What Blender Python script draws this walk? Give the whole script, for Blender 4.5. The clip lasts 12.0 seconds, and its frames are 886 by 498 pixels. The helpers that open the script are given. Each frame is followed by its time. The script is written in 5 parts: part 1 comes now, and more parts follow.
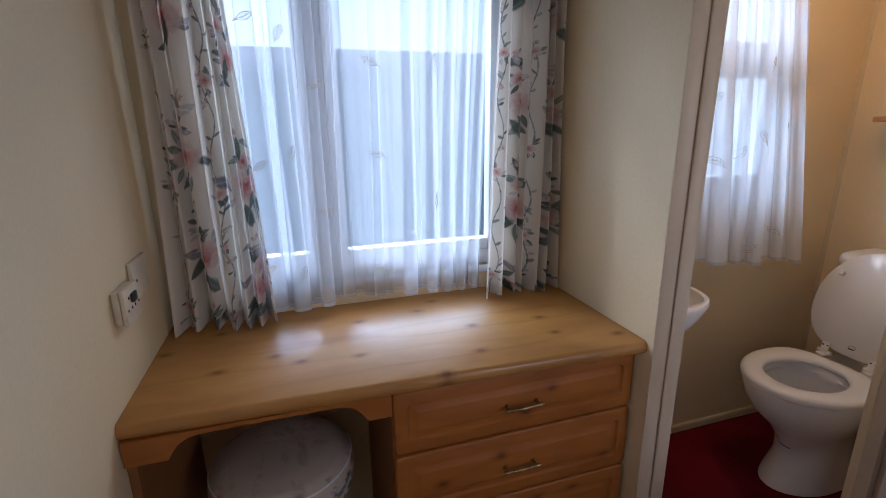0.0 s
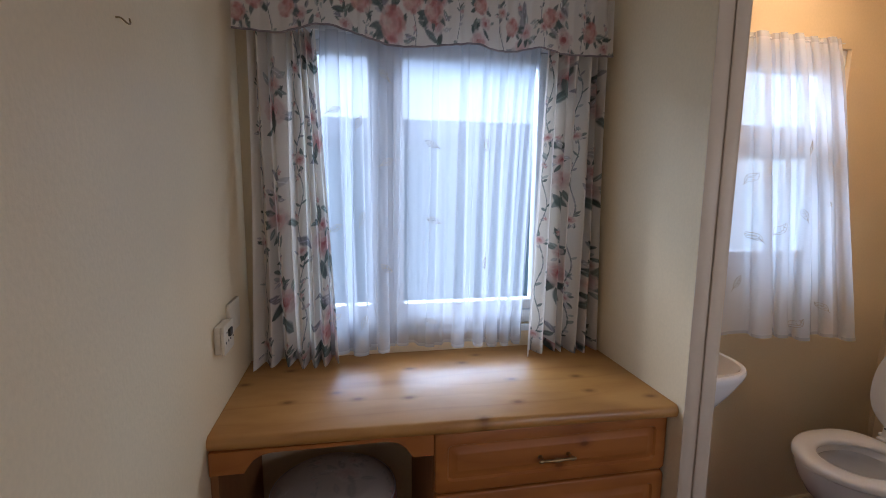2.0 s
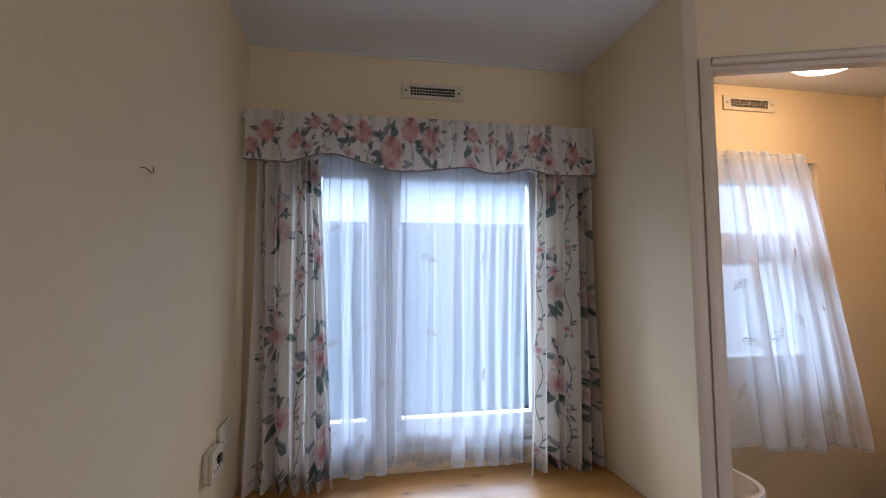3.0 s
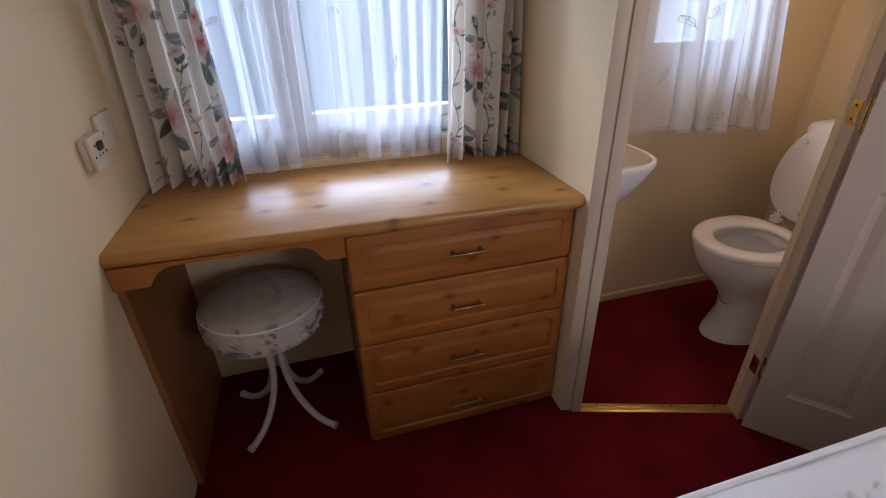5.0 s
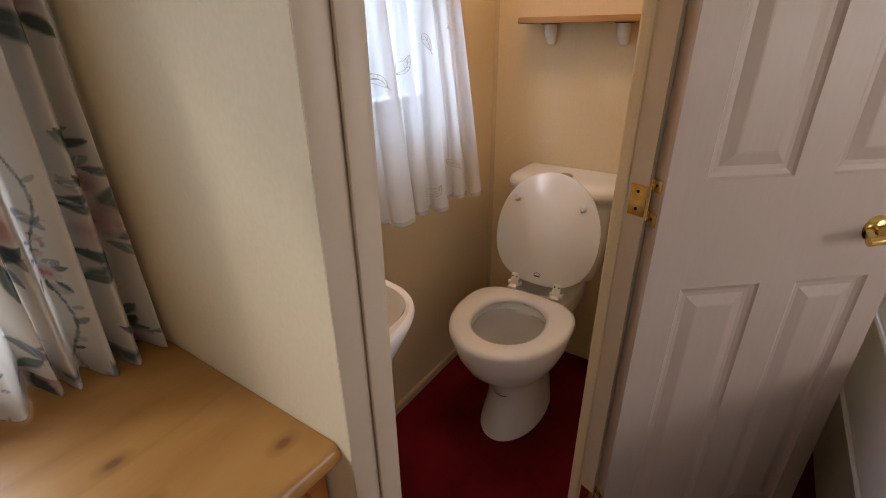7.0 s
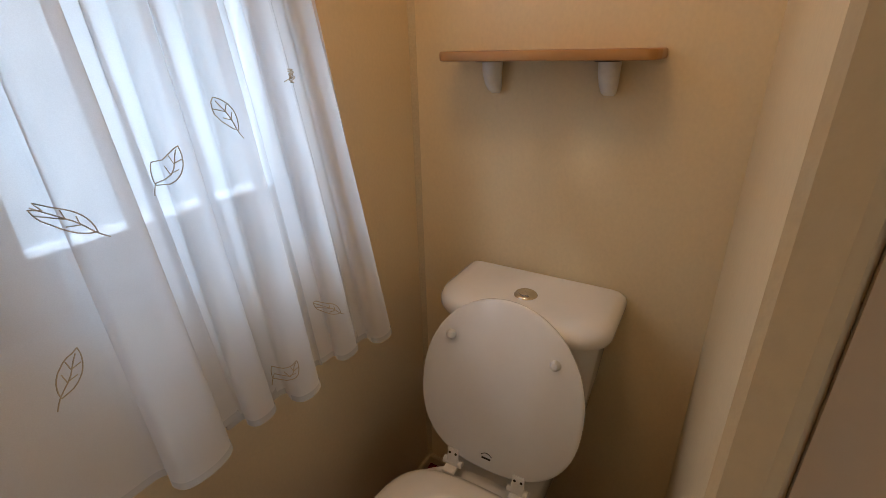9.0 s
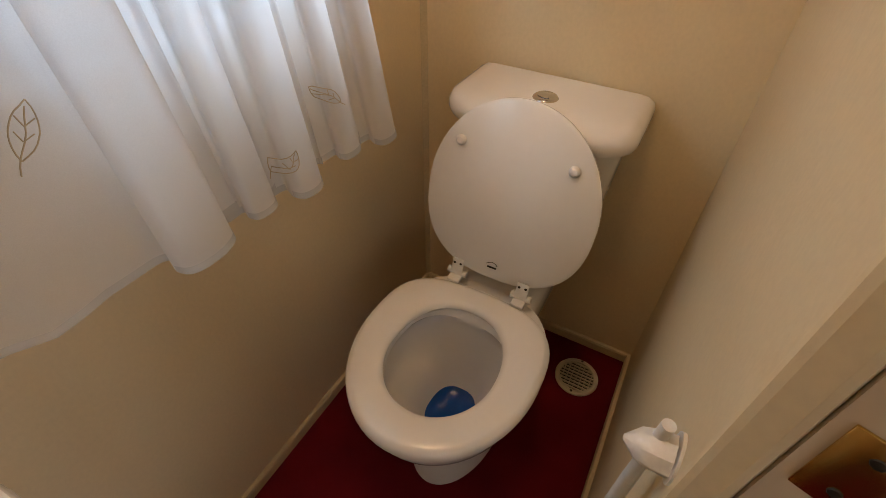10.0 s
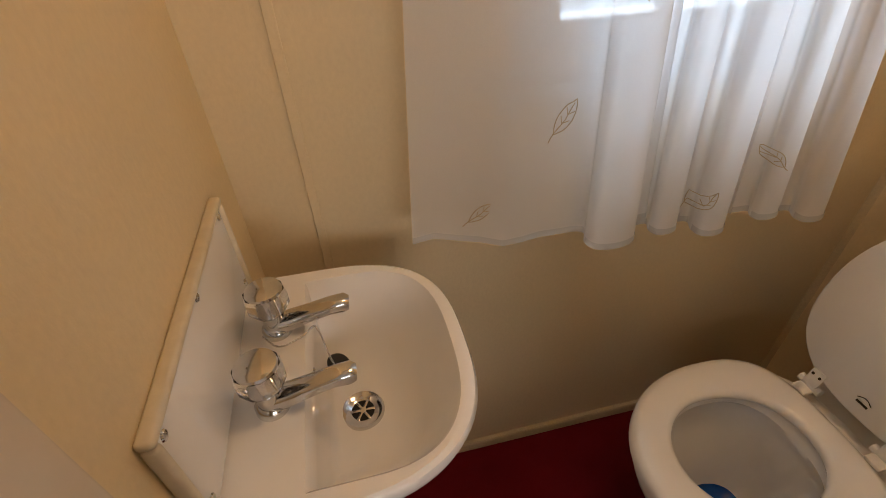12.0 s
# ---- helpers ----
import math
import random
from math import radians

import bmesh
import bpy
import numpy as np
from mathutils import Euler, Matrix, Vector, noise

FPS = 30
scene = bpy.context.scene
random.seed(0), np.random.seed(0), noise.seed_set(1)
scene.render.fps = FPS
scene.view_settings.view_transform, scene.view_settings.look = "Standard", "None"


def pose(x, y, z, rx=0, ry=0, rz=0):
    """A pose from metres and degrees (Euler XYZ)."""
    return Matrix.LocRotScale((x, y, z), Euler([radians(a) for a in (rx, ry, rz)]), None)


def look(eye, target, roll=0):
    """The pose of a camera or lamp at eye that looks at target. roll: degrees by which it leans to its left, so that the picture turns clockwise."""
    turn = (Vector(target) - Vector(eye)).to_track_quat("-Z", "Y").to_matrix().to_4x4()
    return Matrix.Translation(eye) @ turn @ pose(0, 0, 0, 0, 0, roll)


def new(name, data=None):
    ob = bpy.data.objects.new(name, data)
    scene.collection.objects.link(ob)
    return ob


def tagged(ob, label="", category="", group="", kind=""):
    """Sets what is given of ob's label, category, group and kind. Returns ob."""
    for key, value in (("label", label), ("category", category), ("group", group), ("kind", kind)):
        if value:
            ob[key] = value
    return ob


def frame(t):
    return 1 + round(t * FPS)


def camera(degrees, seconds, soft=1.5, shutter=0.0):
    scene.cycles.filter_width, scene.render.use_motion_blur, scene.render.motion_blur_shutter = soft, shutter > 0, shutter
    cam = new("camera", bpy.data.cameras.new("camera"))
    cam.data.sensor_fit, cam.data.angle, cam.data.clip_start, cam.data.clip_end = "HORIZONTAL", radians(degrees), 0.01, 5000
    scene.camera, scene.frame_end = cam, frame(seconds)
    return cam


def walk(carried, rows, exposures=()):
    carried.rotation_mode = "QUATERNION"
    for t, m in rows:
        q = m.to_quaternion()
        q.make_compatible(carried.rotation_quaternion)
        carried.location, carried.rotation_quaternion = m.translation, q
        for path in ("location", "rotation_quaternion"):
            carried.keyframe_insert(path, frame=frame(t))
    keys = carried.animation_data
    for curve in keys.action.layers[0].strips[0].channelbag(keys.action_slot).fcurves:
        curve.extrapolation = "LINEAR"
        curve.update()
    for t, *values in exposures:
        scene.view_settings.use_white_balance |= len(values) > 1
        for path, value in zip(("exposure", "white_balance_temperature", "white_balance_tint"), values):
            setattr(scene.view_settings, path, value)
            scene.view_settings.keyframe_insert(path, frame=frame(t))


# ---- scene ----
cam = camera(87.7, 12.0, soft=0.7)
PATH = [
    (0, (0.349, -1.291, 1.255), (0.924, 0.55, 0.724), -0.8),
    (0.5, (0.322, -1.374, 1.252), (0.745, 0.503, 0.705), -0.1),
    (1, (0.338, -1.447, 1.231), (0.679, 0.433, 0.641), -0.7),
    (1.5, (0.352, -1.47, 1.229), (0.675, 0.405, 0.612), -0.6),
    (2, (0.325, -1.441, 1.288), (0.691, 0.505, 1.009), 0.5),
    (2.5, (0.327, -1.455, 1.325), (0.685, 0.513, 1.298), 0.2),
    (3, (0.328, -1.465, 1.336), (0.698, 0.495, 1.473), -0.4),
    (3.5, (0.345, -1.462, 1.301), (0.708, 0.501, 1.181), -1.0),
    (3.7, (0.339, -1.452, 1.289), (0.717, 0.49, 0.993), -0.9),
    (5.3, (0.479, -1.43, 1.187), (1.058, 0.206, 0.192), -3.0),
    (5.5, (0.492, -1.377, 1.187), (1.231, 0.198, 0.202), -3.3),
    (6, (0.512, -1.16, 1.219), (1.687, 0.18, 0.31), -3.7),
    (6.5, (0.584, -0.978, 1.219), (1.998, 0.143, 0.355), -3.8),
    (7, (0.832, -0.832, 1.217), (2.331, 0.179, 0.363), -0.8),
    (7.5, (1.061, -0.725, 1.228), (2.592, 0.224, 0.359), -0.0),
    (7.7, (1.159, -0.674, 1.253), (2.715, 0.235, 0.387), 0.5),
    (9.3, (1.48, -0.609, 1.262), (3.055, 0.326, 0.459), -1.7),
    (9.5, (1.479, -0.59, 1.225), (2.958, 0.258, 0.178), -1.0),
    (10, (1.472, -0.577, 1.157), (2.758, 0.13, -0.202), 0.7),
    (10.5, (1.458, -0.593, 1.139), (2.684, 0.171, -0.244), 1.1),
    (11, (1.4, -0.56, 1.147), (2.347, 0.527, -0.239), 1.9),
    (11.2, (1.38, -0.558, 1.159), (2.142, 0.66, -0.233), 3.2),
    (11.5, (1.348, -0.573, 1.166), (1.837, 0.806, -0.198), 0.7),
    (12, (1.33, -0.619, 1.207), (1.652, 0.909, -0.043), -2.3),
]
EXPOSURES = [(0.0, 1.00, 5800, 20), (3.7, 1.02, 5800, 20), (5.5, 1.32, 6350, 24), (6.5, 1.32, 6550, 21), (7.5, 1.28, 6750, 19),
             (9.5, 0.82, 6450, 15), (10.0, 1.36, 6850, 15), (10.5, 1.52, 6900, 15), (12.0, 1.28, 7050, 16)]
walk(cam, [(t, look(eye, target, roll)) for t, eye, target, roll in PATH], EXPOSURES)

# ---- world and light ----
world = bpy.data.worlds.new("sky")
scene.world = world
world.use_nodes = True
wt = world.node_tree
sky = wt.nodes.new("ShaderNodeTexSky")
sky.sky_type = "NISHITA"
sky.sun_disc = False
sky.sun_elevation, sky.sun_rotation = radians(40), radians(-45)
sky.dust_density = 2.0
wt.nodes["Background"].inputs["Strength"].default_value = 0.10
wt.links.new(sky.outputs[0], wt.nodes["Background"].inputs["Color"])

sun = new("sun", bpy.data.lights.new("sun", "SUN"))
sun.data.energy, sun.data.angle, sun.data.color = 0.6, radians(5.0), (1.0, 0.94, 0.84)
sun.matrix_world = look((-4.2, 4.2, 5.0), (0, 0, 0))


def window_light(name, eye, target, w, h, power, colour):
    """An area lamp outside a window, in place of the sky light falling in."""
    lamp = new(name, bpy.data.lights.new(name, "AREA"))
    lamp.data.shape, lamp.data.size, lamp.data.size_y = "RECTANGLE", w, h
    lamp.data.energy, lamp.data.color = power, colour
    lamp.matrix_world = look(eye, target)
    return lamp


window_light("open_sky_light", (0.30, 2.2, 3.0), (0.60, 0.0, 1.1), 5.0, 1.4, 245, (0.66, 0.84, 1.0))
window_light("bath_sky_light", (2.05, 1.15, 2.85), (1.90, -0.45, 0.55), 1.6, 0.8, 34, (1.0, 0.97, 0.92))
window_light("bed_window_light", (1.72, -2.87, 1.30), (1.3, 0, 1.2), 1.05, 0.75, 6.0, (1.0, 0.95, 0.91))
# Added fill for the open door, through a made-up west window.
window_light("side_fill_light", (-0.12, -1.65, 1.33), (1.3, -1.3, 1.0), 0.75, 0.7, 1.4, (1.0, 0.95, 0.91))

# ---- materials ----


def material(name, rough=0.5, metal=0.0):
    m = bpy.data.materials.new(name)
    m.use_nodes = True
    b = m.node_tree.nodes["Principled BSDF"]
    b.inputs["Roughness"].default_value, b.inputs["Metallic"].default_value = rough, metal
    return m, m.node_tree, b


def node(nt, kind, **values):
    n = nt.nodes.new(kind)
    for key, value in values.items():
        n.inputs[key.replace("_", " ")].default_value = value
    return n


def coords(nt, scale=(1, 1, 1), out="Object"):
    tc = nt.nodes.new("ShaderNodeTexCoord")
    mp = nt.nodes.new("ShaderNodeMapping")
    mp.inputs["Scale"].default_value = scale
    nt.links.new(tc.outputs[out], mp.inputs["Vector"])
    return mp.outputs[0]


def ramp(nt, fac, stops):
    r = nt.nodes.new("ShaderNodeValToRGB")
    while len(r.color_ramp.elements) < len(stops):
        r.color_ramp.elements.new(0.5)
    for e, (at, colour) in zip(r.color_ramp.elements, stops):
        e.position, e.color = at, (*colour, 1)
    nt.links.new(fac, r.inputs[0])
    return r.outputs[0]


def mixed(nt, fac, a, b, how="MIX"):
    m = nt.nodes.new("ShaderNodeMix")
    m.data_type, m.blend_type = "RGBA", how
    for value, slot in ((fac, 0), (a, 6), (b, 7)):
        if isinstance(value, (int, float)):
            m.inputs[slot].default_value = value
        elif isinstance(value, tuple):
            m.inputs[slot].default_value = (*value, 1)
        else:
            nt.links.new(value, m.inputs[slot])
    return m.outputs[2]


def bump(nt, b, height, strength, distance=0.002):
    n = node(nt, "ShaderNodeBump", Strength=strength, Distance=distance)
    nt.links.new(height, n.inputs["Height"])
    nt.links.new(n.outputs[0], b.inputs["Normal"])


def noisy(nt, vec, scale, detail=4.0, rough=0.55):
    n = node(nt, "ShaderNodeTexNoise", Scale=scale, Detail=detail, Roughness=rough)
    nt.links.new(vec, n.inputs["Vector"])
    return n.outputs["Fac"]


def mottled(name, a, b, rough, big=3.0, fine=180.0, relief=0.1, metal=0.0, stretch=(1, 1, 1), spread=(0.3, 0.7), spec=0.5, shade=0.88):
    """Paint, board, cloth or ceramic: two close tones at a large scale, grain and relief at a small one."""
    m, nt, p = material(name, rough, metal)
    v = coords(nt)
    w = coords(nt, stretch)
    base = ramp(nt, noisy(nt, v, big, 3), [(spread[0], a), (spread[1], b)])
    grain = ramp(nt, noisy(nt, w, fine, 3), [(0.3, (shade, shade, shade)), (0.7, (1, 1, 1))])
    nt.links.new(mixed(nt, 1.0, base, grain, "MULTIPLY"), p.inputs["Base Color"])
    p.inputs["Specular IOR Level"].default_value = spec
    if relief:
        bump(nt, p, noisy(nt, w, fine, 3), relief, 0.001)
    return m


def timber(name, light, mid, dark, rough, axis="x", knots="xy", coat=0.0):
    """Pine foil: long grain along an axis, wavy rings and scattered dark knots."""
    m, nt, p = material(name, rough)
    p.inputs["Specular IOR Level"].default_value = 0.35
    long = {"x": (0.9, 4.5, 4.5), "y": (4.5, 0.9, 4.5), "z": (4.5, 4.5, 0.9)}[axis]
    field = noisy(nt, coords(nt, long), 1.5, 1.5, 0.45)
    many = nt.nodes.new("ShaderNodeMath")
    many.operation = "MULTIPLY"
    many.inputs[1].default_value = 5.0
    nt.links.new(field, many.inputs[0])
    rings_at = nt.nodes.new("ShaderNodeMath")
    rings_at.operation = "FRACT"
    nt.links.new(many.outputs[0], rings_at.inputs[0])
    fine = noisy(nt, coords(nt, tuple(c * 16 for c in long)), 2.0, 4)
    blotch = noisy(nt, coords(nt, tuple(c ** 0.5 for c in long)), 2.6, 3)
    c = ramp(nt, rings_at.outputs[0], [(0.0, mid), (0.25, light), (0.78, light), (0.95, tuple((p + q) / 2 for p, q in zip(mid, dark))), (1.0, mid)])
    c = mixed(nt, 0.62, c, ramp(nt, blotch, [(0.32, mid), (0.5, light), (0.7, dark)]), "MIX")
    c = mixed(nt, 0.18, c, ramp(nt, fine, [(0.3, mid), (0.7, light)]), "MIX")
    if knots:
        k = nt.nodes.new("ShaderNodeTexVoronoi")
        k.inputs["Scale"].default_value, k.inputs["Randomness"].default_value = 4.2, 1.0
        k.voronoi_dimensions = "2D"
        cut, flat = nt.nodes.new("ShaderNodeSeparateXYZ"), nt.nodes.new("ShaderNodeCombineXYZ")
        nt.links.new(coords(nt, (1.1, 1.7, 1.7)), cut.inputs[0])
        nt.links.new(cut.outputs[0], flat.inputs[0])
        nt.links.new(cut.outputs["Y" if knots == "xy" else "Z"], flat.inputs[1])
        nt.links.new(flat.outputs[0], k.inputs["Vector"])
        kf = ramp(nt, k.outputs["Distance"], [(0.03, (0.8, 0.8, 0.8)), (0.065, (0.35, 0.35, 0.35)), (0.13, (0, 0, 0))])
        c = mixed(nt, kf, c, tuple(x * 0.6 for x in dark))
    nt.links.new(c, p.inputs["Base Color"])
    p.inputs["Coat Weight"].default_value, p.inputs["Coat Roughness"].default_value = coat, 0.24
    bump(nt, p, fine, 0.06, 0.0006)
    return m


WALL = mottled("cream_wallboard", (0.72, 0.585, 0.370), (0.77, 0.635, 0.420), 0.6, 1.6, 150, 0.45, stretch=(1, 1, 0.75), spec=0.3, shade=0.95)
CEILING = mottled("ceiling_board", (0.72, 0.70, 0.67), (0.78, 0.76, 0.73), 0.7, 2.0, 300, 0.08, spec=0.25)
TRIM = mottled("cream_trim", (0.58, 0.475, 0.355), (0.63, 0.525, 0.40), 0.42, 4.0, 90, 0.03, shade=0.97)
STRIP = mottled("cover_strip", (0.58, 0.47, 0.29), (0.64, 0.53, 0.34), 0.5, 6.0, 200, 0.04)
CARPET = mottled("red_carpet", (0.115, 0.0052, 0.010), (0.175, 0.009, 0.016), 0.95, 5.0, 420, 0.9, spread=(0.35, 0.65), spec=0.1, shade=0.8)
PINE_TOP = timber("pine_worktop", (0.47, 0.235, 0.062), (0.39, 0.175, 0.040), (0.27, 0.10, 0.020), 0.42, "x", coat=0.5)
PINE = timber("pine_front", (0.38, 0.135, 0.028), (0.30, 0.098, 0.019), (0.19, 0.053, 0.010), 0.40, "x", "xz")
PINE_SIDE = timber("pine_side", (0.30, 0.13, 0.042), (0.25, 0.10, 0.032), (0.18, 0.07, 0.022), 0.5, "z", knots="")
SHELF_WOOD = timber("shelf_wood", (0.45, 0.24, 0.09), (0.38, 0.19, 0.065), (0.28, 0.13, 0.04), 0.4, "y", knots="")
HEADBOARD = mottled("headboard_brown", (0.10, 0.045, 0.02), (0.16, 0.07, 0.03), 0.55, 4.0, 120, 0.1)
WHITE_DOOR = mottled("door_white", (0.50, 0.405, 0.335), (0.55, 0.45, 0.375), 0.42, 3.0, 120, 0.05, stretch=(1, 1, 0.12), shade=0.96)
UPVC = mottled("white_upvc", (0.68, 0.71, 0.74), (0.74, 0.77, 0.79), 0.4, 3.0, 200, 0.0, shade=0.97)
CERAMIC = mottled("white_ceramic", (0.79, 0.78, 0.77), (0.82, 0.81, 0.80), 0.10, 2.0, 40, 0.0, shade=0.985)
SEAT_PLASTIC = mottled("white_seat", (0.78, 0.77, 0.76), (0.81, 0.80, 0.79), 0.18, 2.0, 60, 0.0, shade=0.985)
WHITE_PLASTIC = mottled("white_plastic", (0.74, 0.73, 0.71), (0.79, 0.78, 0.76), 0.3, 5.0, 60, 0.0)
CREAM_PLASTIC = mottled("cream_plastic", (0.62, 0.54, 0.40), (0.68, 0.60, 0.46), 0.35, 5.0, 60, 0.0)
WHITE_METAL = mottled("white_enamel", (0.72, 0.70, 0.68), (0.77, 0.75, 0.73), 0.3, 6.0, 80, 0.0)
CHROME = mottled("chrome", (0.60, 0.60, 0.61), (0.72, 0.72, 0.73), 0.10, 8.0, 90, 0.0, metal=1.0)
BRASS = mottled("brass", (0.72, 0.47, 0.14), (0.80, 0.56, 0.20), 0.22, 10.0, 120, 0.0, metal=1.0)
ANTIQUE = mottled("antique_brass", (0.22, 0.15, 0.07), (0.42, 0.31, 0.16), 0.35, 60.0, 200, 0.1, metal=1.0)
GOLD_STRIP = mottled("gold_threshold", (0.62, 0.40, 0.11), (0.78, 0.54, 0.18), 0.33, 14.0, 300, 0.1, metal=0.85)
DARK = mottled("dark_void", (0.012, 0.011, 0.010), (0.02, 0.018, 0.016), 0.8, 10.0, 100, 0.0)
DARK_METAL = mottled("dark_metal", (0.03, 0.025, 0.02), (0.07, 0.06, 0.05), 0.4, 30.0, 100, 0.05, metal=0.6)
RUBBER = mottled("black_rubber", (0.012, 0.012, 0.012), (0.03, 0.03, 0.03), 0.55, 20.0, 100, 0.0)
BLUE_WATER = mottled("blue_rinse", (0.0, 0.05, 0.30), (0.003, 0.09, 0.42), 0.06, 9.0, 40, 0.0)
MATTRESS = mottled("quilted_ticking", (0.72, 0.735, 0.77), (0.77, 0.785, 0.82), 0.85, 5.0, 350, 0.35, spec=0.2, shade=0.94)
PIPING = mottled("mattress_piping", (0.74, 0.755, 0.79), (0.79, 0.80, 0.83), 0.8, 6.0, 350, 0.3, spec=0.2, shade=0.94)
BED_BASE = mottled("bed_base_cloth", (0.42, 0.40, 0.38), (0.5, 0.48, 0.45), 0.9, 6.0, 350, 0.3, spec=0.1)
THREAD = mottled("gold_thread", (0.36, 0.29, 0.19), (0.48, 0.40, 0.27), 0.6, 60.0, 300, 0.2)
CLADDING = mottled("neighbour_cladding", (0.17, 0.25, 0.31), (0.22, 0.30, 0.36), 0.5, 1.0, 60, 0.05)
ROOFING = mottled("neighbour_roof", (0.10, 0.12, 0.14), (0.16, 0.18, 0.20), 0.7, 3.0, 60, 0.2)
GRASS = mottled("grass", (0.035, 0.075, 0.018), (0.075, 0.12, 0.035), 0.9, 1.5, 40, 0.6, spec=0.1)


def glassy(name, tint=(1, 1, 1), rough=0.0):
    m, nt, p = material(name, rough)
    p.inputs["Base Color"].default_value = (*tint, 1)
    p.inputs["Transmission Weight"].default_value = 1.0
    p.inputs["IOR"].default_value = 1.45
    return m


def pane_glass():
    """A thin pane: clear, with a faint gloss."""
    m, nt, p = material("window_glass")
    t = nt.nodes.new("ShaderNodeBsdfTransparent")
    t.inputs[0].default_value = (0.93, 0.96, 0.97, 1)
    g = node(nt, "ShaderNodeBsdfGlossy", Roughness=0.02)
    f = node(nt, "ShaderNodeFresnel", IOR=1.3)
    s = nt.nodes.new("ShaderNodeMixShader")
    for a, b in ((f.outputs[0], s.inputs[0]), (t.outputs[0], s.inputs[1]), (g.outputs[0], s.inputs[2])):
        nt.links.new(a, b)
    nt.links.new(s.outputs[0], nt.nodes["Material Output"].inputs["Surface"])
    return m


def rippled_glass():
    """Obscured bathroom glass with upright ripples: it scatters most of the daylight and lets little straight through."""
    m, nt, p = material("rippled_glass")
    ripple = noisy(nt, coords(nt, (70, 70, 10)), 1.0, 3)
    t = nt.nodes.new("ShaderNodeBsdfTransparent")
    t.inputs[0].default_value = (0.88, 0.93, 0.97, 1)
    d = nt.nodes.new("ShaderNodeBsdfTranslucent")
    nt.links.new(ramp(nt, ripple, [(0.3, (0.60, 0.68, 0.74)), (0.7, (0.86, 0.90, 0.93))]), d.inputs["Color"])
    g = node(nt, "ShaderNodeBsdfGlossy", Roughness=0.12)
    n = node(nt, "ShaderNodeBump", Strength=1.0, Distance=0.004)
    nt.links.new(ripple, n.inputs["Height"])
    nt.links.new(n.outputs[0], g.inputs["Normal"])
    a, b = nt.nodes.new("ShaderNodeMixShader"), nt.nodes.new("ShaderNodeMixShader")
    a.inputs[0].default_value, b.inputs[0].default_value = 0.28, 0.05
    nt.links.new(t.outputs[0], a.inputs[1]), nt.links.new(d.outputs[0], a.inputs[2])
    nt.links.new(a.outputs[0], b.inputs[1]), nt.links.new(g.outputs[0], b.inputs[2])
    nt.links.new(b.outputs[0], nt.nodes["Material Output"].inputs["Surface"])
    return m


def cloth(name, white, clear, glow, print_layer=""):
    """Curtain cloth: a weave that scatters, lets light through, and is partly open."""
    m, nt, p = material(name, 0.85)
    out = nt.nodes["Material Output"].inputs["Surface"]
    weave = noisy(nt, coords(nt, (900, 900, 900)), 1.0, 2)
    colour = ramp(nt, weave, [(0.3, tuple(c * 0.93 for c in white)), (0.7, white)])
    if print_layer:
        a = nt.nodes.new("ShaderNodeAttribute")
        a.attribute_name = print_layer
        colour = mixed(nt, 1.0, a.outputs["Color"], ramp(nt, weave, [(0.3, (0.93, 0.93, 0.93)), (0.7, (1, 1, 1))]), "MULTIPLY")
    d, t, o = (nt.nodes.new("ShaderNodeBsdf" + k) for k in ("Diffuse", "Translucent", "Transparent"))
    for s in (d, t):
        nt.links.new(colour, s.inputs["Color"])
    s1, s2 = nt.nodes.new("ShaderNodeMixShader"), nt.nodes.new("ShaderNodeMixShader")
    s1.inputs[0].default_value, s2.inputs[0].default_value = glow, clear
    nt.links.new(d.outputs[0], s1.inputs[1]), nt.links.new(t.outputs[0], s1.inputs[2])
    nt.links.new(s1.outputs[0], s2.inputs[1]), nt.links.new(o.outputs[0], s2.inputs[2])
    nt.links.new(s2.outputs[0], out)
    return m


GLASS = pane_glass()
RIPPLED = rippled_glass()
ACRYLIC = glassy("clear_acrylic", (0.95, 0.95, 0.95), 0.03)
NET = cloth("sheer_net", (0.74, 0.78, 0.84), 0.55, 0.5)
BATH_NET = cloth("close_woven_net", (0.84, 0.85, 0.87), 0.30, 0.5)
NET_HEM = cloth("sheer_hem", (0.82, 0.85, 0.90), 0.45, 0.5)
FLORAL = cloth("floral_cotton", (0.8, 0.78, 0.74), 0.0, 0.38, "print")
UPHOLSTERY = cloth("floral_seat_cloth", (0.8, 0.78, 0.74), 0.0, 0.02, "print")

lamp_mat, lnt, lp = material("lamp_glass", 0.3)
lp.inputs["Base Color"].default_value = (0.9, 0.75, 0.5, 1)
lp.inputs["Emission Color"].default_value = (1.0, 0.67, 0.36, 1)
lp.inputs["Emission Strength"].default_value = 8.0

# ---- building blocks ----


def link(name, bm, mat, parent=None, label="", smooth=False):
    me = bpy.data.meshes.new(name)
    bmesh.ops.recalc_face_normals(bm, faces=bm.faces)
    bm.to_mesh(me)
    bm.free()
    me.materials.append(mat)
    if smooth:
        me.shade_smooth()
        me.set_sharp_from_angle(angle=radians(42))
    ob = new(name, me)
    if parent:
        ob.parent = parent
    if label:
        ob["label"] = label
    return ob


def part(name, bm, mat, parent, label="", smooth=True):
    return link(name, bm, mat, parent, label, smooth)


def empty(name, m, label, category, group=""):
    e = new(name)
    e.matrix_world = m
    e.empty_display_size = 0.05
    return tagged(e, label, category, group)


